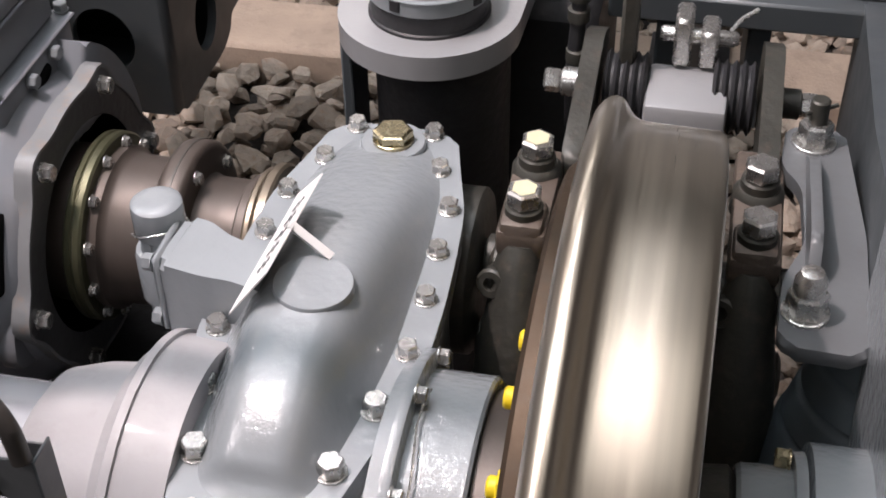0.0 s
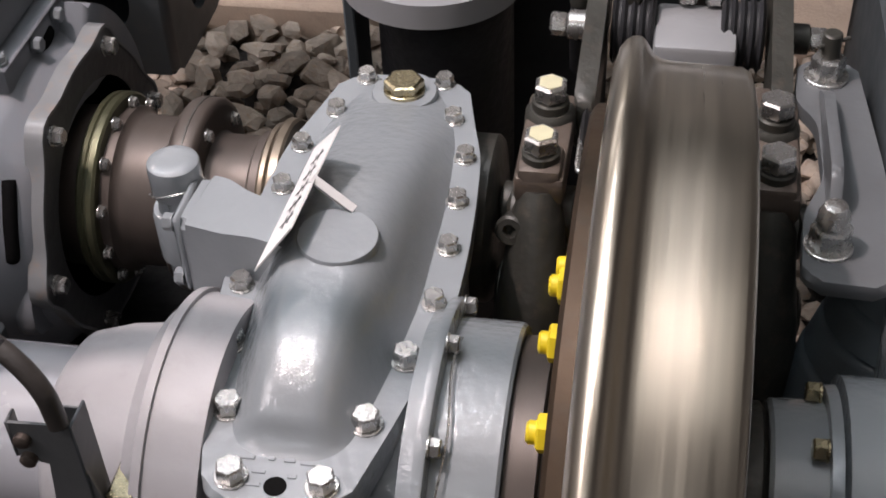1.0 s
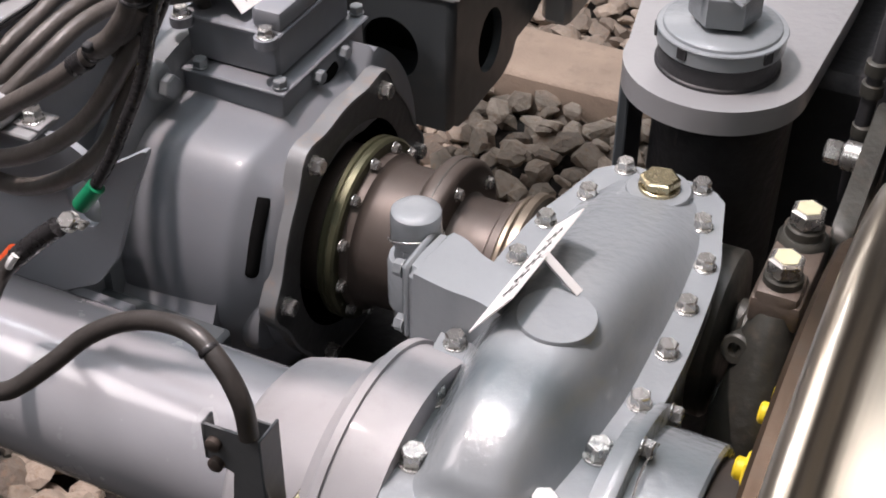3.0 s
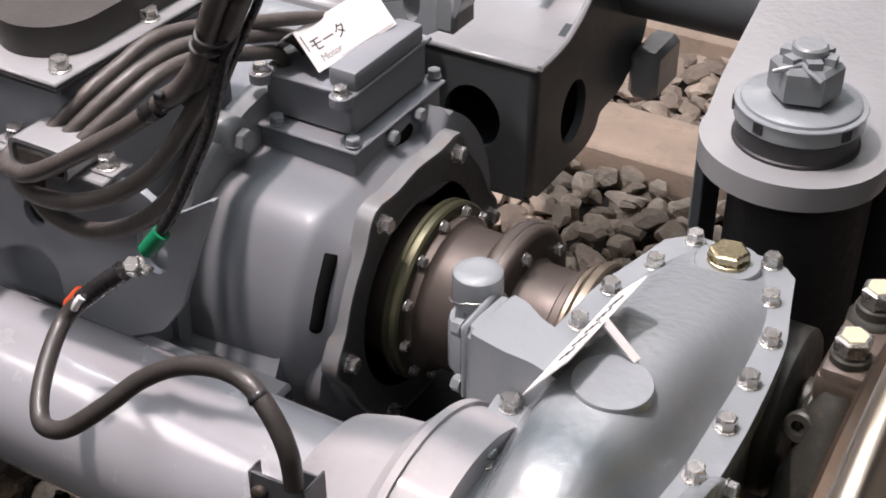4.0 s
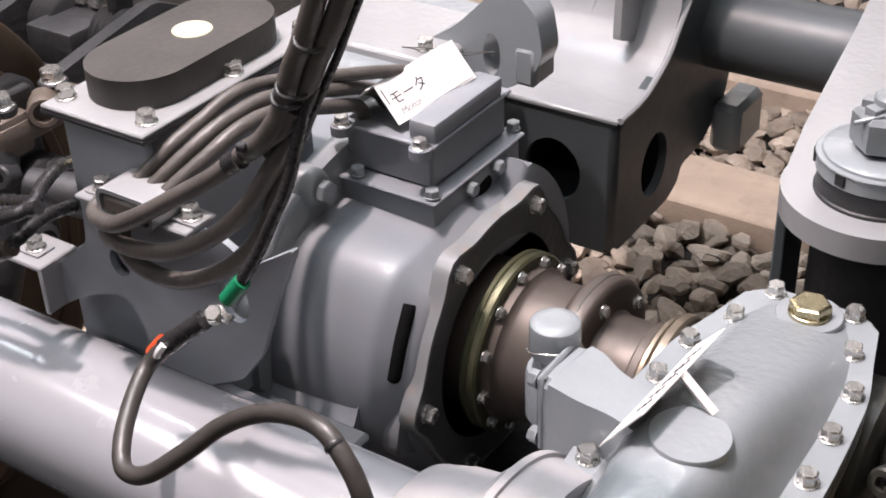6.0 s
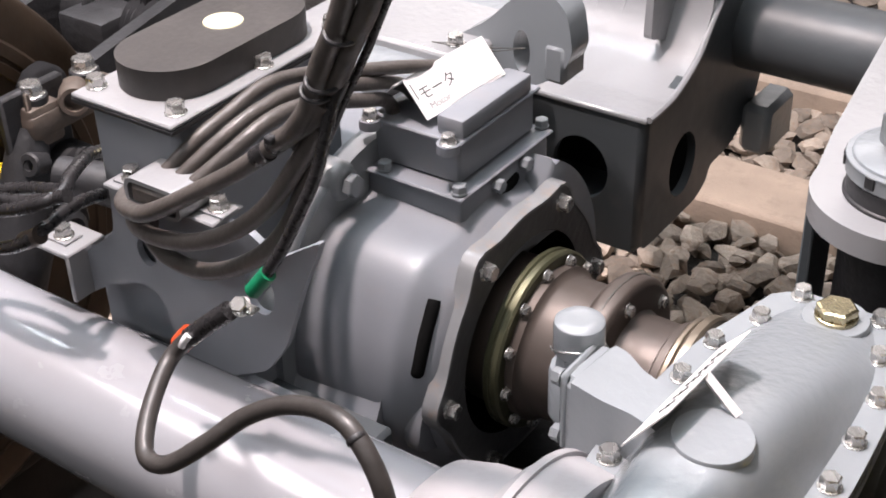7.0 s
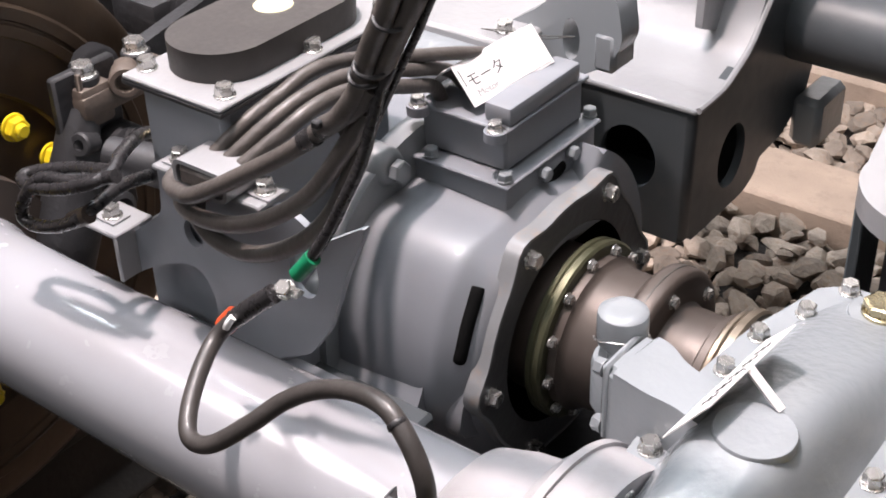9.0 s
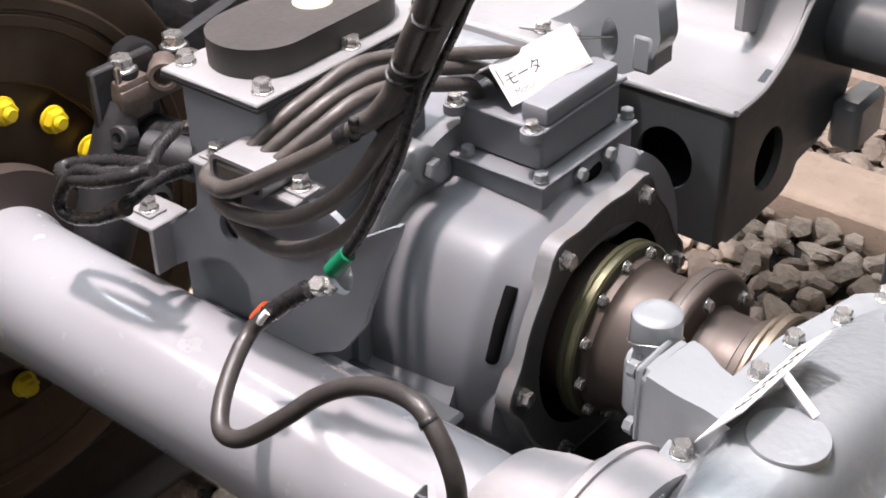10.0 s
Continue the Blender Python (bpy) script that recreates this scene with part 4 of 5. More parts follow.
    for c, axis in (((-0.712, 0.1685, 0.889), (0.75, 0, 0.6)), ((-0.734, 0.167, 0.870), (0.75, 0, 0.6))):
        part("tape_wrap", lathe(B(), [(-0.010, 0.0108), (0.010, 0.0108)], c, axis, 18), BLACKCABLE, up, "glossy black tape")
    part("tie_head", box(B(), -0.716, -0.706, 0.150, 0.160, 0.893, 0.902, 0.002), RUBBER, up)


def earth_lead():
    e = thing("earth_cable", "black earth lead with green tape and crimped lugs", "cable", (-0.71, 0.13, 0.6))
    part("upper_lead", sweep(B(), [(-0.640, 0.182, 0.966), (-0.648, 0.172, 0.940), (-0.651, 0.165, 0.916), (-0.659, 0.155, 0.875), (-0.671, 0.145, 0.841), (-0.691, 0.138, 0.797), (-0.710, 0.130, 0.763)], 0.0064, 12), BLACKCABLE, e)
    part("green_tape", sweep(B(), [(-0.708, 0.13, 0.764), (-0.717, 0.1275, 0.752), (-0.727, 0.125, 0.739)], 0.0088, 14), GREEN, e, "green tape")
    part("lug", box(B(), -0.757, -0.725, 0.118, 0.132, 0.712, 0.717, 0.002), ZINC, e, "tinned cable lug")
    bolt(e, BOLT18, (-0.742, 0.122, 0.716), (0.2, -0.6, 0.75))
    part("crimp_sleeve", sweep(B(), [(-0.752, 0.115, 0.712), (-0.775, 0.107, 0.692), (-0.797, 0.098, 0.671)], 0.0105, 14), BLACKCABLE, e, "black shrink sleeve")
    part("red_tape", sweep(B(), [(-0.800, 0.104, 0.672), (-0.806, 0.100, 0.664), (-0.812, 0.097, 0.656)], 0.0112, 14), RED, e, "red tape")
    part("cable_tie", sweep(B(), [(-0.789, 0.09, 0.682), (-0.793, 0.086, 0.675), (-0.797, 0.086, 0.668)], 0.0042, 8), WHITE, e, "white nylon tie")
    part("lead", sweep(B(), [(-0.793, 0.1, 0.676), (-0.809, 0.08, 0.652), (-0.794, 0.04, 0.64), (-0.77, 0.0, 0.628), (-0.748, -0.02, 0.62), (-0.717, -0.02, 0.629), (-0.681, 0.0, 0.659), (-0.653, 0.02, 0.686), (-0.618, 0.03, 0.709), (-0.576, 0.03, 0.727), (-0.53, 0.02, 0.738), (-0.497, 0.01, 0.722), (-0.477, 0.003, 0.695), (-0.471, 0.0, 0.66)], 0.0092, 16), LEAD, e)
    part("ferrule", lathe(B(), [(-0.003, 0.0092), (-0.002, 0.0099), (0.002, 0.0099), (0.003, 0.0092)], (-0.512, 0.014, 0.732), (0.8, -0.3, -0.5), 18), BLACKCABLE, e)


def cable_plate():
    p = thing("cable_bracket", "grey steel bracket plate with cut-outs and cable saddle", "bracket", (-0.9, 0.2, 0.45))
    out = [(-1.112, 0.536), (-1.102, 0.597), (-1.020, 0.664), (-1.012, 0.740), (-0.812, 0.740), (-0.790, 0.730), (-0.771, 0.714), (-0.704, 0.760), (-0.714, 0.735), (-0.735, 0.69), (-0.767, 0.603), (-0.80, 0.556), (-0.861, 0.523), (-0.944, 0.518), (-0.948, 0.584), (-0.966, 0.606), (-0.997, 0.604), (-1.042, 0.583), (-1.065, 0.568)]
    part("plate", holed(B(), rounded(out, 0.012), [ring_of(-0.969, 0.655, 0.015, 20, 0.019), ring_of(-0.798, 0.666, 0.021, 24, 0.031)], 0.009, facing_y(0.205)), LITGREY, p)
    part("ledge", box(B(), -1.000, -0.835, 0.185, 0.235, 0.739, 0.746, 0.002), PALE, p)
    part("step", box(B(), -1.135, -1.075, 0.175, 0.235, 0.620, 0.627, 0.002), PALE, p)
    part("step_edge", box(B(), -1.082, -1.075, 0.175, 0.235, 0.560, 0.624, 0.002), PALE, p)
    for x, y, z in ((-0.975, 0.208, 0.746), (-0.850, 0.212, 0.746), (-1.11, 0.203, 0.627)):
        part("washer_plate", box(B(), x - 0.017, x + 0.017, y - 0.014, y + 0.014, z, z + 0.003, 0.001), PALE, p)
        bolt(p, BOLT24, (x, y, z + 0.003), turn=20)
    # saddle over three cables
    bm = B()
    holed(bm, rounded([(-0.943, 0.746), (-0.863, 0.746), (-0.863, 0.782), (-0.943, 0.782)], 0.014), [rounded([(-0.938, 0.750), (-0.868, 0.750), (-0.868, 0.777), (-0.938, 0.777)], 0.010)], 0.050, facing_y(0.168))
    part("saddle", bm, PALE, p, "pale aluminium cable saddle")
    part("grommet", box(B(), -0.9365, -0.8695, 0.1675, 0.2185, 0.7505, 0.7765, 0.006), SHEATH, p, "black rubber grommet")
    part("foot", box(B(), -1.06, -0.80, 0.216, 0.26, 0.30, 0.485, 0.004), MOTORGREY, p)
    part("foot_rail", box(B(), -1.08, -0.70, 0.21, 0.30, 0.42, 0.455, 0.006), FRAMEGREY, p)


def sensor_cable():
    c = thing("sensor_cable", "glossy black sensor cable coiled in loops beside the far wheel", "cable", (-1.2, 0.24, 0.6))
    part("coil", sweep(B(), [(-1.050, 0.285, 0.735), (-1.076, 0.26, 0.73), (-1.058, 0.22, 0.747), (-1.029, 0.17, 0.756), (-1.011, 0.14, 0.754), (-1.019, 0.12, 0.748), (-1.077, 0.115, 0.722), (-1.131, 0.115, 0.707), (-1.16, 0.125, 0.704), (-1.152, 0.14, 0.708), (-1.089, 0.15, 0.728), (-1.011, 0.14, 0.755)], 0.0080, 14), BLACKCABLE, c)
    part("coil", sweep(B(), [(-0.991, 0.13, 0.76), (-1.057, 0.125, 0.733), (-1.114, 0.12, 0.721), (-1.136, 0.11, 0.696), (-1.153, 0.11, 0.663), (-1.129, 0.11, 0.657), (-1.078, 0.11, 0.676), (-1.045, 0.12, 0.698), (-1.054, 0.18, 0.701), (-1.074, 0.24, 0.680)], 0.0080, 14), BLACKCABLE, c)
    part("sleeve", lathe(B(), [(-0.016, 0.0105), (0.016, 0.0105)], (-1.052, 0.118, 0.692), (0.75, 0.1, 0.45), 18), COUPLING, c, "brown tape sleeve")
    part("gland", lathe(B(), [(-0.03, 0.013), (-0.01, 0.016), (0.012, 0.016), (0.02, 0.011)], (-1.056, 0.283, 0.734), (0.8, 0.5, 0.2), 18), BRASSY, c, "brass cable gland")
    part("plug_body", lathe(B(), [(-0.07, 0.022), (-0.02, 0.026), (0.05, 0.028), (0.06, 0.02)], (-1.09, 0.27, 0.672), (1, 0.3, -0.1), 24), RUBBER, c, "black rubber plug")


def earth_brush():
    b = thing("brush_bracket", "grey bent steel bracket with screws holding the earth lead", "bracket", (-0.48, 0.0, 0.46))
    out = [(-0.518, 0.655), (-0.463, 0.658), (-0.463, 0.618), (-0.452, 0.560), (-0.452, 0.47), (-0.498, 0.47), (-0.498, 0.555), (-0.492, 0.605), (-0.518, 0.612)]
    part("plate", prism(B(), out, 0.003, facing_y(0.0)), PLATEGREY, b)
    part("cheek", box(B(), -0.4625, -0.4595, -0.002, 0.03, 0.47, 0.66, 0.001), FRAMEGREY, b)
    part("back_fold", box(B(), -0.498, -0.462, 0.026, 0.029, 0.47, 0.652, 0.001), PLATEGREY, b)
    part("side_lip", box(B(), -0.521, -0.518, -0.001, 0.016, 0.612, 0.656, 0.001), PLATEGREY, b)
    for z in (0.637, 0.612):
        part("screw", lathe(B(), [(0, 0.0075), (0.006, 0.0075), (0.008, 0.005), (0.008, 0)], (-0.508, 0.0, z), (0, -1, 0), 14), COUPLING, b)
    part("yellow_block", box(B(), -0.452, -0.425, 0.0, 0.05, 0.52, 0.566, 0.003), BRASSY, b, "ochre insulating block")
    part("white_clip", box(B(), -0.50, -0.47, -0.018, -0.002, 0.505, 0.52, 0.003), WHITE, b, "white plastic clip")
    part("stay", box(B(), -0.50, -0.43, 0.0, 0.04, AZ - 0.2, 0.475, 0.003), FRAMEGREY, b)


motor_cables()
earth_lead()
cable_plate()
sensor_cable()
earth_brush()


# ---------- brake calipers ----------
def caliper(near):
    X = (lambda x: x) if near else (lambda x: 2 * MID - x)
    s = 1 if near else -1
    def bx(x0, x1, *rest, **kw):
        return box(B(), min(X(x0), X(x1)), max(X(x0), X(x1)), *rest, **kw)
    c = thing("brake_caliper", "dark greasy cast brake caliper straddling the wheel", "brake caliper", (X(0), 0.55, 0.45), "brake calipers")
    # far caliper's body in darker steel: its weaker light put into the colour
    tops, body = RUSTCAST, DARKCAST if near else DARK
    for side, xc in ((1, -0.124), (-1, 0.122)):
        part("jaw", bx(xc - 0.027, xc + 0.028, 0.445, 0.605 if side > 0 else 0.645, 0.560, 0.596, 0.007, seg=2), tops, c)
        part("lug", bx(xc - 0.024, xc + 0.024, 0.446, 0.500, 0.545, 0.606, 0.008, seg=2), tops, c)
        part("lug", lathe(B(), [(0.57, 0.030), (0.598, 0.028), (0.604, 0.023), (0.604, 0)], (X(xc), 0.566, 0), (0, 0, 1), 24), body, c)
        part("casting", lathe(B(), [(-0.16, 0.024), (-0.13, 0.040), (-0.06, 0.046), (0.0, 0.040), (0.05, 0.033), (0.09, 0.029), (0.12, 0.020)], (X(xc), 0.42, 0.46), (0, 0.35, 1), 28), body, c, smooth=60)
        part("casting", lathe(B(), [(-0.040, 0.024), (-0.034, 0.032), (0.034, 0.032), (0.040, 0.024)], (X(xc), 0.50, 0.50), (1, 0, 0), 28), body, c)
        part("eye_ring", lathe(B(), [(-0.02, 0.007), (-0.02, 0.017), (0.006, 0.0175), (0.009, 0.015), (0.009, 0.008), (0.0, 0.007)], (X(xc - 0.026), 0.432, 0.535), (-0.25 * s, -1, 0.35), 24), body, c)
        for y in (0.566, 0.473):
            part("spacer", lathe(B(), [(0, 0.021), (0.010, 0.021), (0.012, 0.019)], (X(xc), y, 0.604), (0, 0, 1), 20), body, c)
            b = hang("bolt", CREAMBOLT if near else RUSTBOLT, c, Matrix.Translation((X(xc), y, 0.614)) @ pose(0, 0, 0, 0, 0, 10 + 40 * y))
            if side > 0 and near:
                hang("paint_mark", CREAMTOP, b, Matrix.Translation((X(xc), y, 0.6365)) @ pose(0, 0, 0, 0, 0, 10 + 40 * y))
        for zz, yy, rr in ((0.505, 0.44, 0.026), (0.42, 0.39, 0.03)):
            part("bushing", lathe(B(), [(-0.048, rr * 0.7), (-0.044, rr), (0.044, rr), (0.048, rr * 0.7), (0.040, rr * 0.5), (0.040, 0)], (X(xc), yy + 0.07, zz), (1, 0, 0), 24), body, c)
        # lever arm running back to the cylinder
        xa = -0.088 if side > 0 else 0.130
        arm = rounded([(0.58, 0.53), (0.66, 0.52), (0.80, 0.56), (0.86, 0.53), (0.88, 0.60), (0.80, 0.64), (0.66, 0.615), (0.58, 0.60)], 0.02)
        part("lever", prism(B(), arm, 0.024, facing_x(X(xa) - 0.012), 0.004), body, c)
        part("pin", lathe(B(), [(-0.024, 0.012), (-0.020, 0.019), (0.022, 0.019), (0.024, 0.012)], (X(xa - 0.016 * side), 0.79, 0.568), (1, 0, 0), 24), ZINC if side > 0 else body, c)
        part("pin_nut", hex_bolt(0.026, 0.02, 0), ZINC, c, "", Matrix.Translation((X(xa - side * 0.037), 0.79, 0.568)) @ frame_of((-side * s, 0, 0)), 25)
        # rubber bellows between lever and centre block
        prof, x0 = [], xa + side * 0.014
        for i in range(5):
            prof += [(side * (0.004 + 0.011 * i), 0.040), (side * (0.008 + 0.011 * i), 0.046), (side * (0.012 + 0.011 * i), 0.040)]
        part("bellows", lathe(B(), [(a * s, r) for a, r in prof], (X(x0), 0.77, 0.582), (1, 0, 0), 32), RUBBER, c, "black rubber bellows")
        prof = [(side * (0.002 + 0.007 * i + 0.0035 * j), 0.032 + 0.006 * j) for i in range(4) for j in (0, 1)]
        part("bellows", lathe(B(), [(a * s, r) for a, r in prof], (X(xc + side * 0.036), 0.53, 0.585), (1, 0, 0), 32), RUBBER, c, "black rubber bellows")
    # block pale on the near side, near-black in the far side's shade
    blk = part("centre_block", bx(-0.018, 0.080, 0.695, 0.795, 0.532, 0.607, 0.007, seg=2), PALE if near else DARK, c, "pale grey cylinder block" if near else "cylinder block, darkened for shade")
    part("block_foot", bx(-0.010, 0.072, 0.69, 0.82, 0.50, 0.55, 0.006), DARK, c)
    part("clevis", bx(0.008, 0.030, 0.78, 0.83, 0.61, 0.675, 0.004), ZINC, c)
    part("clevis", bx(0.040, 0.062, 0.78, 0.83, 0.61, 0.66, 0.004), ZINC, c)
    part("clevis_pin", lathe(B(), [(-0.004, 0.008), (0.0, 0.010), (0.085, 0.010), (0.09, 0.007)], (X(-0.005 if near else 0.08), 0.80, 0.645), (1, 0, 0), 16), ZINC, c)
    part("spring_clip", sweep(B(), [(X(0.07), 0.80, 0.645), (X(0.085), 0.82, 0.66), (X(0.105), 0.83, 0.672)], 0.003, 8), ZINC, c)
    part("hanger", bx(-0.055, -0.035, 0.76, 0.80, 0.56, 0.72, 0.004), body, c)
    if near:
        part("wire_clip", sweep(B(), [(X(-0.074), 0.50, 0.604), (X(-0.074), 0.545, 0.604), (X(-0.079), 0.553, 0.604), (X(-0.084), 0.545, 0.604), (X(-0.084), 0.465, 0.604), (X(-0.079), 0.455, 0.604), (X(-0.074), 0.465, 0.604)], 0.0032, 8), ZINC, c, "bright wire clip")
    return c


caliper(True)
far = caliper(False)
far.matrix_basis = Matrix.Translation((0, -0.107, 0.072)) @ far.matrix_basis
# plate coloured near-black for the shade around it
part("pad_holder", box(B(), -1.352, -1.336, 0.312, 0.42, 0.46, 0.700, 0.004), DARK, far, "rusty upright plate behind the brake pad, darkened for shade")
part("pad_holder", box(B(), -1.330, -1.322, 0.342, 0.35, 0.46, 0.70, 0.002), RUSTCAST, far)
part("eye", lathe(B(), [(-0.045, 0.013), (-0.045, 0.021), (0.0, 0.0225), (0.004, 0.020), (0.004, 0.014), (-0.01, 0.012)], (-1.300, 0.402, 0.672), (0.75, -0.65, 0.1), 28), RUSTCAST, far, "rusty eye with bush")


# ---------- suspension and side frame by the near wheel ----------
def side_frame():
    f = thing("side_frame", "grey painted side beam of the bogie frame over the axle box", "side frame", (0.3, 0.5, 0.3))
    part("front_beam", box(B(), -0.083, 0.40, 0.90, 1.16, 0.600, 0.640, 0.004), FRAMEGREY, f)
    # beam's upper part paler, for the light on its top face
    part("front_beam_top", box(B(), -0.081, 0.40, 0.93, 1.16, 0.640, 0.676, 0.004), PALE, f)
    part("beam_web", box(B(), -0.02, 0.01, 0.94, 1.15, 0.42, 0.60, 0.004), FRAMEGREY, f)
    part("beam_web", box(B(), 0.10, 0.13, 0.94, 1.15, 0.42, 0.60, 0.004), FRAMEGREY, f)
    part("side_plate", prism(B(), rounded([(0.30, 0.40), (0.95, 0.40), (0.95, 0.64), (0.62, 0.66), (0.44, 0.70), (0.30, 0.72)], 0.03), 0.03, facing_x(0.236), 0.005), FRAMEGREY, f)
    part("outer_beam", box(B(), 0.232, 0.34, 0.10, 0.42, 0.46, 0.82, 0.015), GREY, f)


def primary_spring():
    s = thing("rubber_spring", "blue-grey conical rubber axle spring under a cast top plate", "spring", (0.185, 0.33, 0.3))
    rows = [(0.34, 0.112), (0.400, 0.108), (0.430, 0.104), (0.436, 0.102), (0.440, 0.095), (0.444, 0.100), (0.474, 0.094), (0.480, 0.092), (0.484, 0.085), (0.488, 0.090), (0.516, 0.084), (0.522, 0.082), (0.526, 0.075), (0.530, 0.080), (0.556, 0.074), (0.562, 0.072), (0.566, 0.066), (0.570, 0.070), (0.582, 0.068)]
    part("cone", lathe(B(), rows, (0.226, 0.335, 0), (0.10, 0.12, 1), 64), RUBBERGREY, s, smooth=50)
    part("seat", lathe(B(), [(0.30, 0.10), (0.36, 0.10), (0.362, 0.088)], (0.245, 0.36, 0), (0, 0, 1), 48), DARK, s)
    out = rounded([(0.146, 0.322), (0.235, 0.318), (0.235, 0.50), (0.215, 0.70), (0.150, 0.70), (0.144, 0.615), (0.168, 0.580), (0.172, 0.480), (0.149, 0.420)], 0.020)
    part("top_plate", prism(B(), out, 0.018, Matrix.Translation((0, 0, 0.582)), 0.005), PLATEGREY, s)
    part("rib", prism(B(), rounded([(0.40, 0.60), (0.64, 0.60), (0.60, 0.625), (0.44, 0.645)], 0.01), 0.012, facing_x(0.172), 0.003), PLATEGREY, s)
    part("acorn_nut", hex_bolt(0.036, 0.026, 1.35, True), ZINC, s, "domed zinc nut with paint stripe", Matrix.Translation((0.172, 0.372, 0.600)), 30)
    part("lock_nut", hex_bolt(0.034, 0.026, 1.5), ZINC, s, "zinc nut with split pin", Matrix.Translation((0.180, 0.665, 0.600)), 25)
    part("stud", lathe(B(), [(0.62, 0.011), (0.658, 0.011), (0.66, 0.009), (0.66, 0)], (0.180, 0.665, 0), (0, 0, 1), 16), DARKCAST, s)
    part("split_pin", sweep(B(), [(0.165, 0.655, 0.645), (0.180, 0.665, 0.645), (0.200, 0.675, 0.648)], 0.0025, 8), DARKCAST, s)


def axle_box():
    a = thing("axle_box", "grey painted axle box with brass-coloured cover bolts", "axle box", (0.2, AY, AZ - 0.15))
    part("drum", lathe(B(), [(0.118, 0.08), (0.118, 0.108), (0.122, 0.112), (0.168, 0.114), (0.168, 0.128), (0.178, 0.130), (0.180, 0.122), (0.182, 0.139), (0.260, 0.140), (0.262, 0.09)], (0, AY, AZ), (1, 0, 0), 72), GREY, a)
    part("inner_ring", lathe(B(), [(0.085, 0.08), (0.085, 0.105), (0.112, 0.108), (0.118, 0.10)], (0, AY, AZ), (1, 0, 0), 56), DARKCAST, a)
    for i in range(8):
        t = 2 * math.pi * (i + 0.15) / 8
        hang("bolt", BRASSBOLT, a, Matrix.Translation((0.166, AY + 0.121 * math.cos(t), AZ + 0.121 * math.sin(t))) @ frame_of((-1, 0, 0)), "brass-coloured bolt")
    part("boss", lathe(B(), [(0.10, 0.020), (0.148, 0.018), (0.156, 0.010), (0.157, 0)], (0.215, AY - 0.08, AZ), (0, -0.3, 1), 24), GREY, a)
    part("arm", box(B(), 0.13, 0.25, 0.18, 0.42, 0.26, 0.34, 0.02), GREY, a)


BRASSBOLT = to_mesh("bolt", hex_bolt(0.018, 0.012, 1.2), BRASSY, 25)
side_frame()
primary_spring()
axle_box()


# ---------- frame lug behind the motor ----------
def frame_lug():
    f = thing("motor_suspension", "grey cast suspension lug with slotted eye behind the motor", "lug", (-0.9, 0.95, 0.3))
    part("arm", holed(B(), rounded([(-1.30, 0.45), (-0.99, 0.45), (-0.975, 0.53), (-0.86, 0.60), (-0.84, 0.64), (-0.85, 0.70), (-0.90, 0.75), (-0.99, 0.66), (-1.05, 0.62), (-1.30, 0.62)], 0.014), [ring_of(-0.928, 0.625, 0.015, 24, 0.034, 0.4)], 0.05, facing_y(0.94)), GREY, f)
    part("pad", box(B(), -0.890, -0.850, 0.936, 1.0, 0.585, 0.650, 0.008), CASTGREY, f)
    part("ledge", box(B(), -1.30, -0.98, 0.86, 1.05, 0.60, 0.63, 0.006), PALE, f)
    part("block", box(B(), -1.28, -1.02, 0.80, 0.90, 0.40, 0.615, 0.01), GREY, f)
    part("web", box(B(), -1.28, -1.06, 0.88, 1.146, 0.40, 0.605, 0.008), GREY, f)
    bolt(f, BOLT30, (-1.02, 0.90, 0.63))
    bm = B()
    for k in range(2):
        sweep(bm, [(-1.05, 0.88, 0.634), (-0.99, 0.875 + 0.01 * k, 0.642), (-0.95, 0.90 - 0.012 * k, 0.640), (-0.90, 0.905, 0.65)], 0.0008, 6)
    part("lock_wire", bm, DARKCAST, f)


frame_lug()


# ---------- cards ----------
def strokes(bm, rows, m, w):
    for a, b in rows:
        a, b = Vector((*a, 0)), Vector((*b, 0))
        d = (b - a).normalized() * w * 0.5
        n = Vector((-d.y, d.x, 0))
        q = [a - d - n, b + d - n, b + d + n, a - d + n]
        lo = [bm.verts.new(m @ (p + Vector((0, 0, 0.0002)))) for p in q]
        hi = [bm.verts.new(m @ (p + Vector((0, 0, 0.0006)))) for p in q]
        bm.faces.new(hi), bm.faces.new(lo[::-1])
        for i in range(4):
            bm.faces.new((lo[i], lo[(i + 1) % 4], hi[(i + 1) % 4], hi[i]))
    return bm


def card_plane(bottom_a, bottom_b, top_a):
    """A pose whose u runs along the lower edge and v up the card."""
    a, b, t = Vector(bottom_a), Vector(bottom_b), Vector(top_a)
    u = (b - a).normalized()
    v = (t - a)
    v = (v - v.dot(u) * u).normalized()
    w = u.cross(v)
    return Matrix(((u.x, v.x, w.x, a.x), (u.y, v.y, w.y, a.y), (u.z, v.z, w.z, a.z), (0, 0, 0, 1))), (b - a).length, (t - a).dot(v)


def word(text, m, size, mat, parent, name):
    d = bpy.data.curves.new(name, "FONT")
    d.body, d.size, d.extrude = text, size, 0.0003
    d.materials.append(mat)
    o = new(name, d)
    o.parent = parent
    o.matrix_parent_inverse = world_of(parent).inverted()
    o.matrix_basis = m
    return o


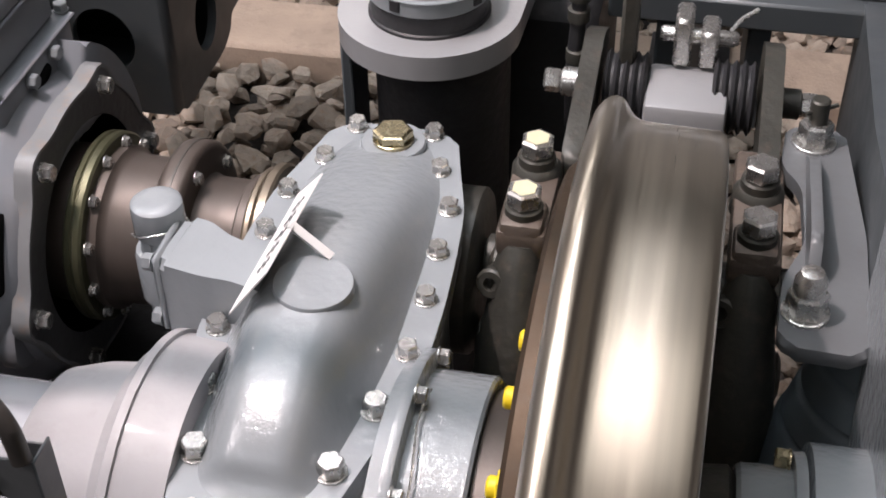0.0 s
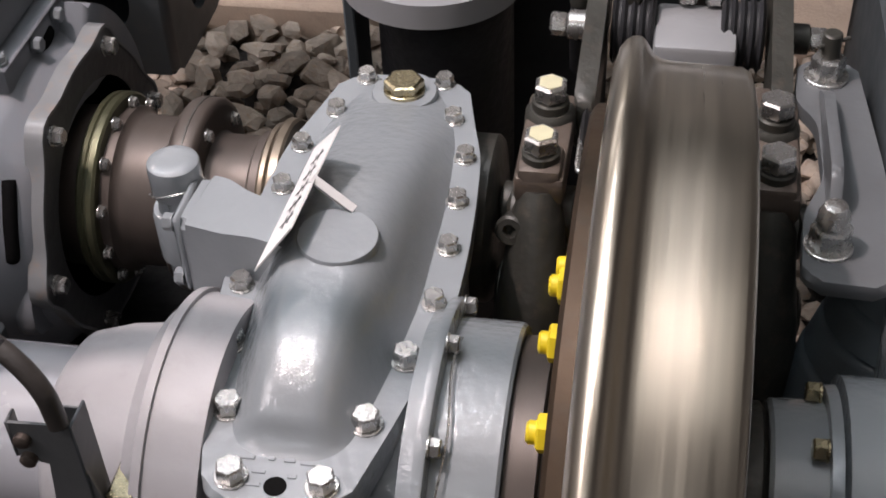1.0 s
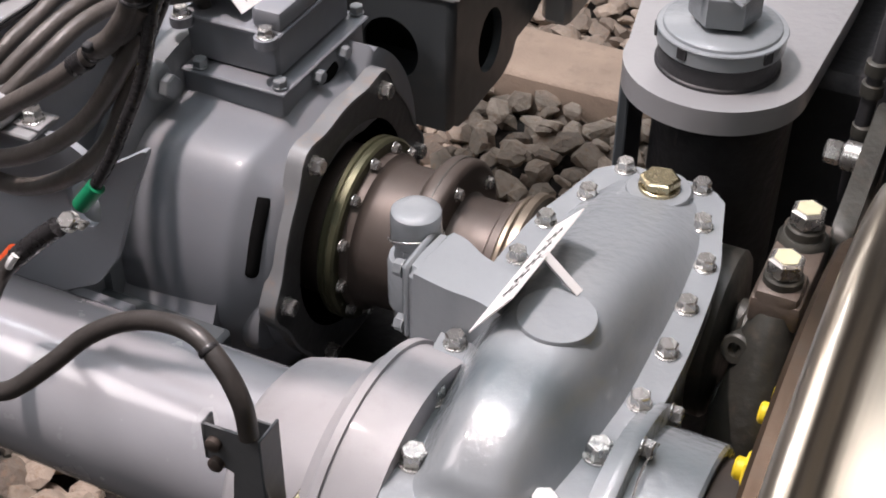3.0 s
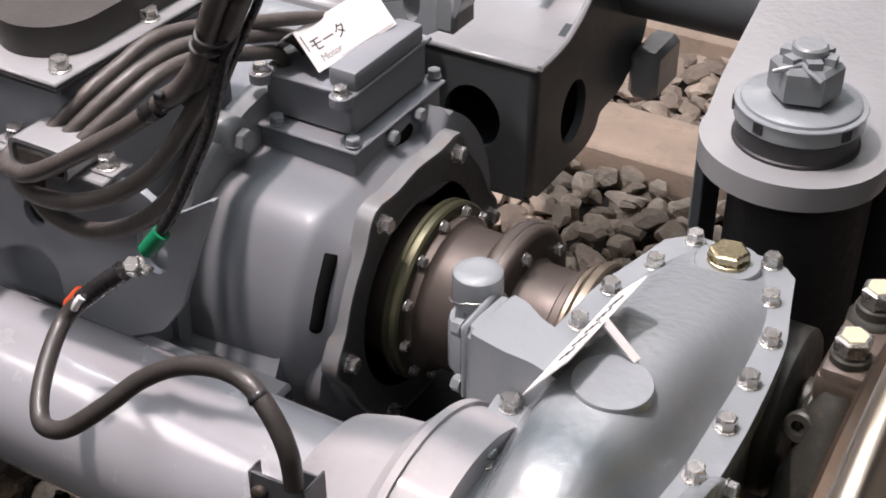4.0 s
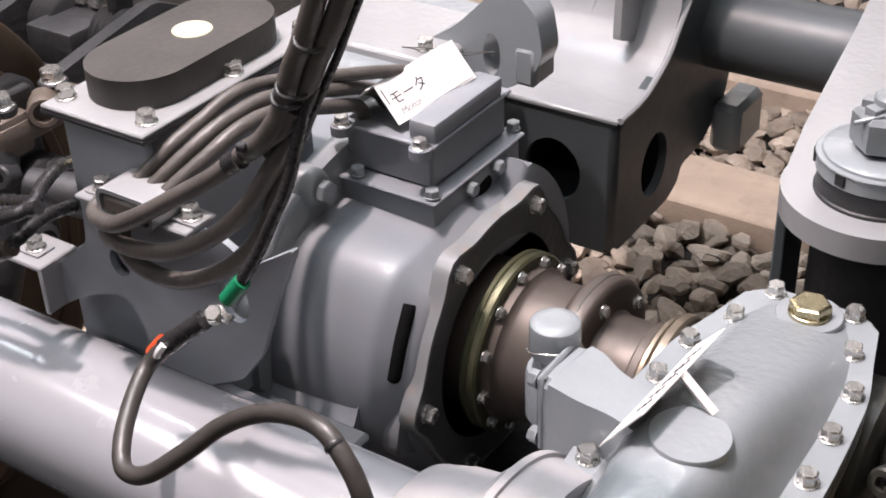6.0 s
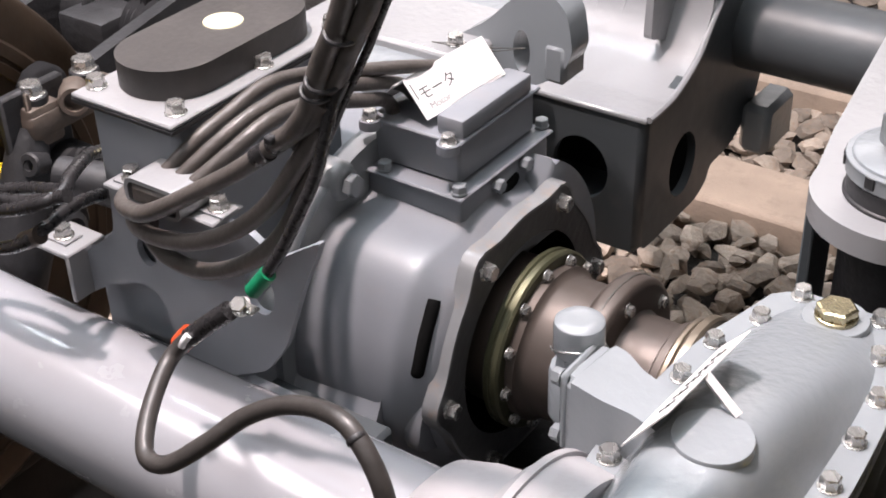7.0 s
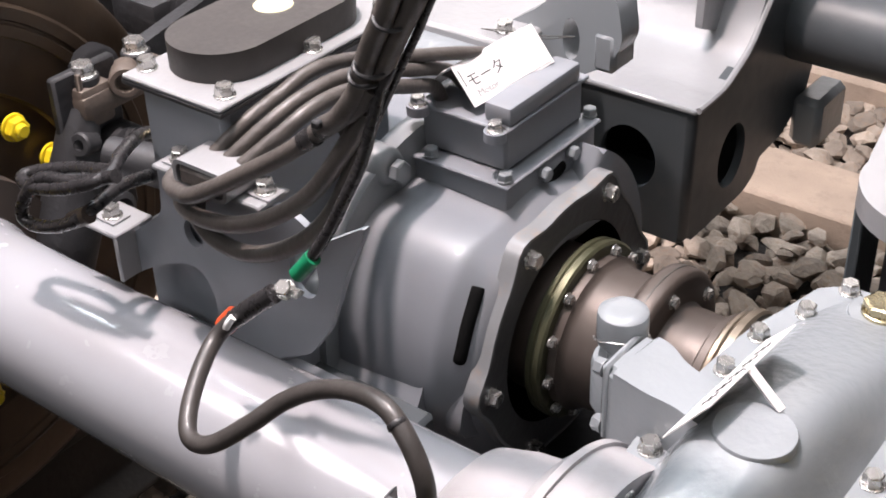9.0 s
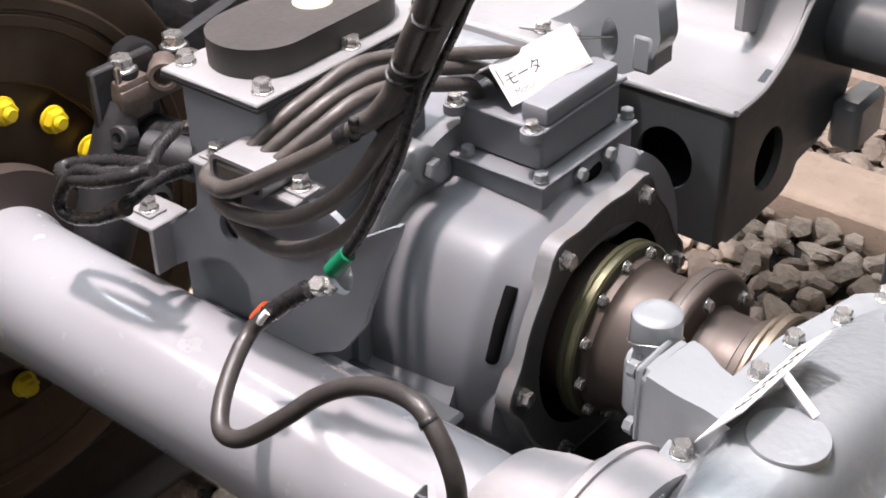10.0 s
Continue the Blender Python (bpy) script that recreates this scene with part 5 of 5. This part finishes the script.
def motor_card():
    c = thing("name_card", "white folded card lettered in Japanese and English on the motor box", "sign", (-0.80, 0.57, 0.737))
    m, w, h = card_plane((-0.790, 0.508, 0.738), (-0.762, 0.636, 0.754), (-0.829, 0.503, 0.778))
    front = part("front_panel", prism(B(), [(0, 0), (w, 0), (w, h), (0, h)], 0.0012, m), WHITE, c, smooth=0)
    ridge_a, ridge_b = m @ Vector((w, h, 0)), m @ Vector((0, h, 0))
    slope = Vector((-0.052, 0.004, -0.052))
    m2, w2, h2 = card_plane(ridge_a + slope, ridge_b + slope, ridge_a)
    part("back_panel", prism(B(), [(0, 0), (w2, 0), (w2, h2), (0, h2)], 0.0012, m2), WHITE, c, smooth=0)
    face = m @ Matrix.Translation((0, 0, 0.0013))
    word("モータ", face @ Matrix.Translation((0.009, 0.023, 0)), 0.0195, INK, front, "lettering")
    word("Motor", face @ Matrix.Translation((0.014, 0.008, 0)), 0.0125, GREYINK, front, "lettering")
    part("printed_line", strokes(B(), [((0.005, 0.027), (0.005, 0.047))], face, 0.0012), INK, front)
    part("printed_line", strokes(B(), [((0.040, 0.003), (w - 0.004, 0.003))], face, 0.0007), GREYINK, front)


def gear_card():
    c = thing("name_card", "white card on a strut, lettered, leaning on the gear cover", "sign", (-0.34, 0.3, 0.66))
    m, w, h = card_plane((-0.350, 0.400, 0.651), (-0.362, 0.211, 0.651), (-0.314, 0.374, 0.700))
    front = part("panel", prism(B(), [(0, 0), (w, 0), (w - 0.012, h), (0.020, h)], 0.0014, m), WHITE, c, smooth=0)
    face = m @ Matrix.Translation((0, 0, 0.0014))
    rows = []
    for k in range(5):
        u = 0.040 + 0.024 * k
        rows += [((u, 0.030), (u + 0.016, 0.030)), ((u, 0.040), (u + 0.016, 0.040)), ((u + 0.008, 0.022), (u + 0.008, 0.046))]
    part("lettering", strokes(B(), rows, face, 0.0019), INK, front)
    part("strut", sweep(B(), [(-0.324, 0.296, 0.699), (-0.284, 0.291, 0.668)], 0.0058, 4, smoothed=False), WHITE, c)


motor_card()
gear_card()


# ---------- brake hose ----------
def brake_hose():
    h = thing("brake_hose", "black rubber brake hose with ribbed fittings beside the wheel", "hose", (-0.12, 0.86, 0.4))
    part("hose", sweep(B(), [(-0.10, 0.95, 0.85), (-0.113, 0.88, 0.72), (-0.115, 0.86, 0.655), (-0.117, 0.86, 0.60), (-0.120, 0.86, 0.53), (-0.12, 0.88, 0.44)], 0.010, 14), RUBBER, h)
    for z in (0.655, 0.625, 0.565):
        part("fitting", lathe(B(), [(-0.010, 0.011), (-0.008, 0.0145), (0.008, 0.0145), (0.010, 0.011)], (-0.116, 0.86, z), (0, 0, 1), 14), DARKCAST, h)


brake_hose()
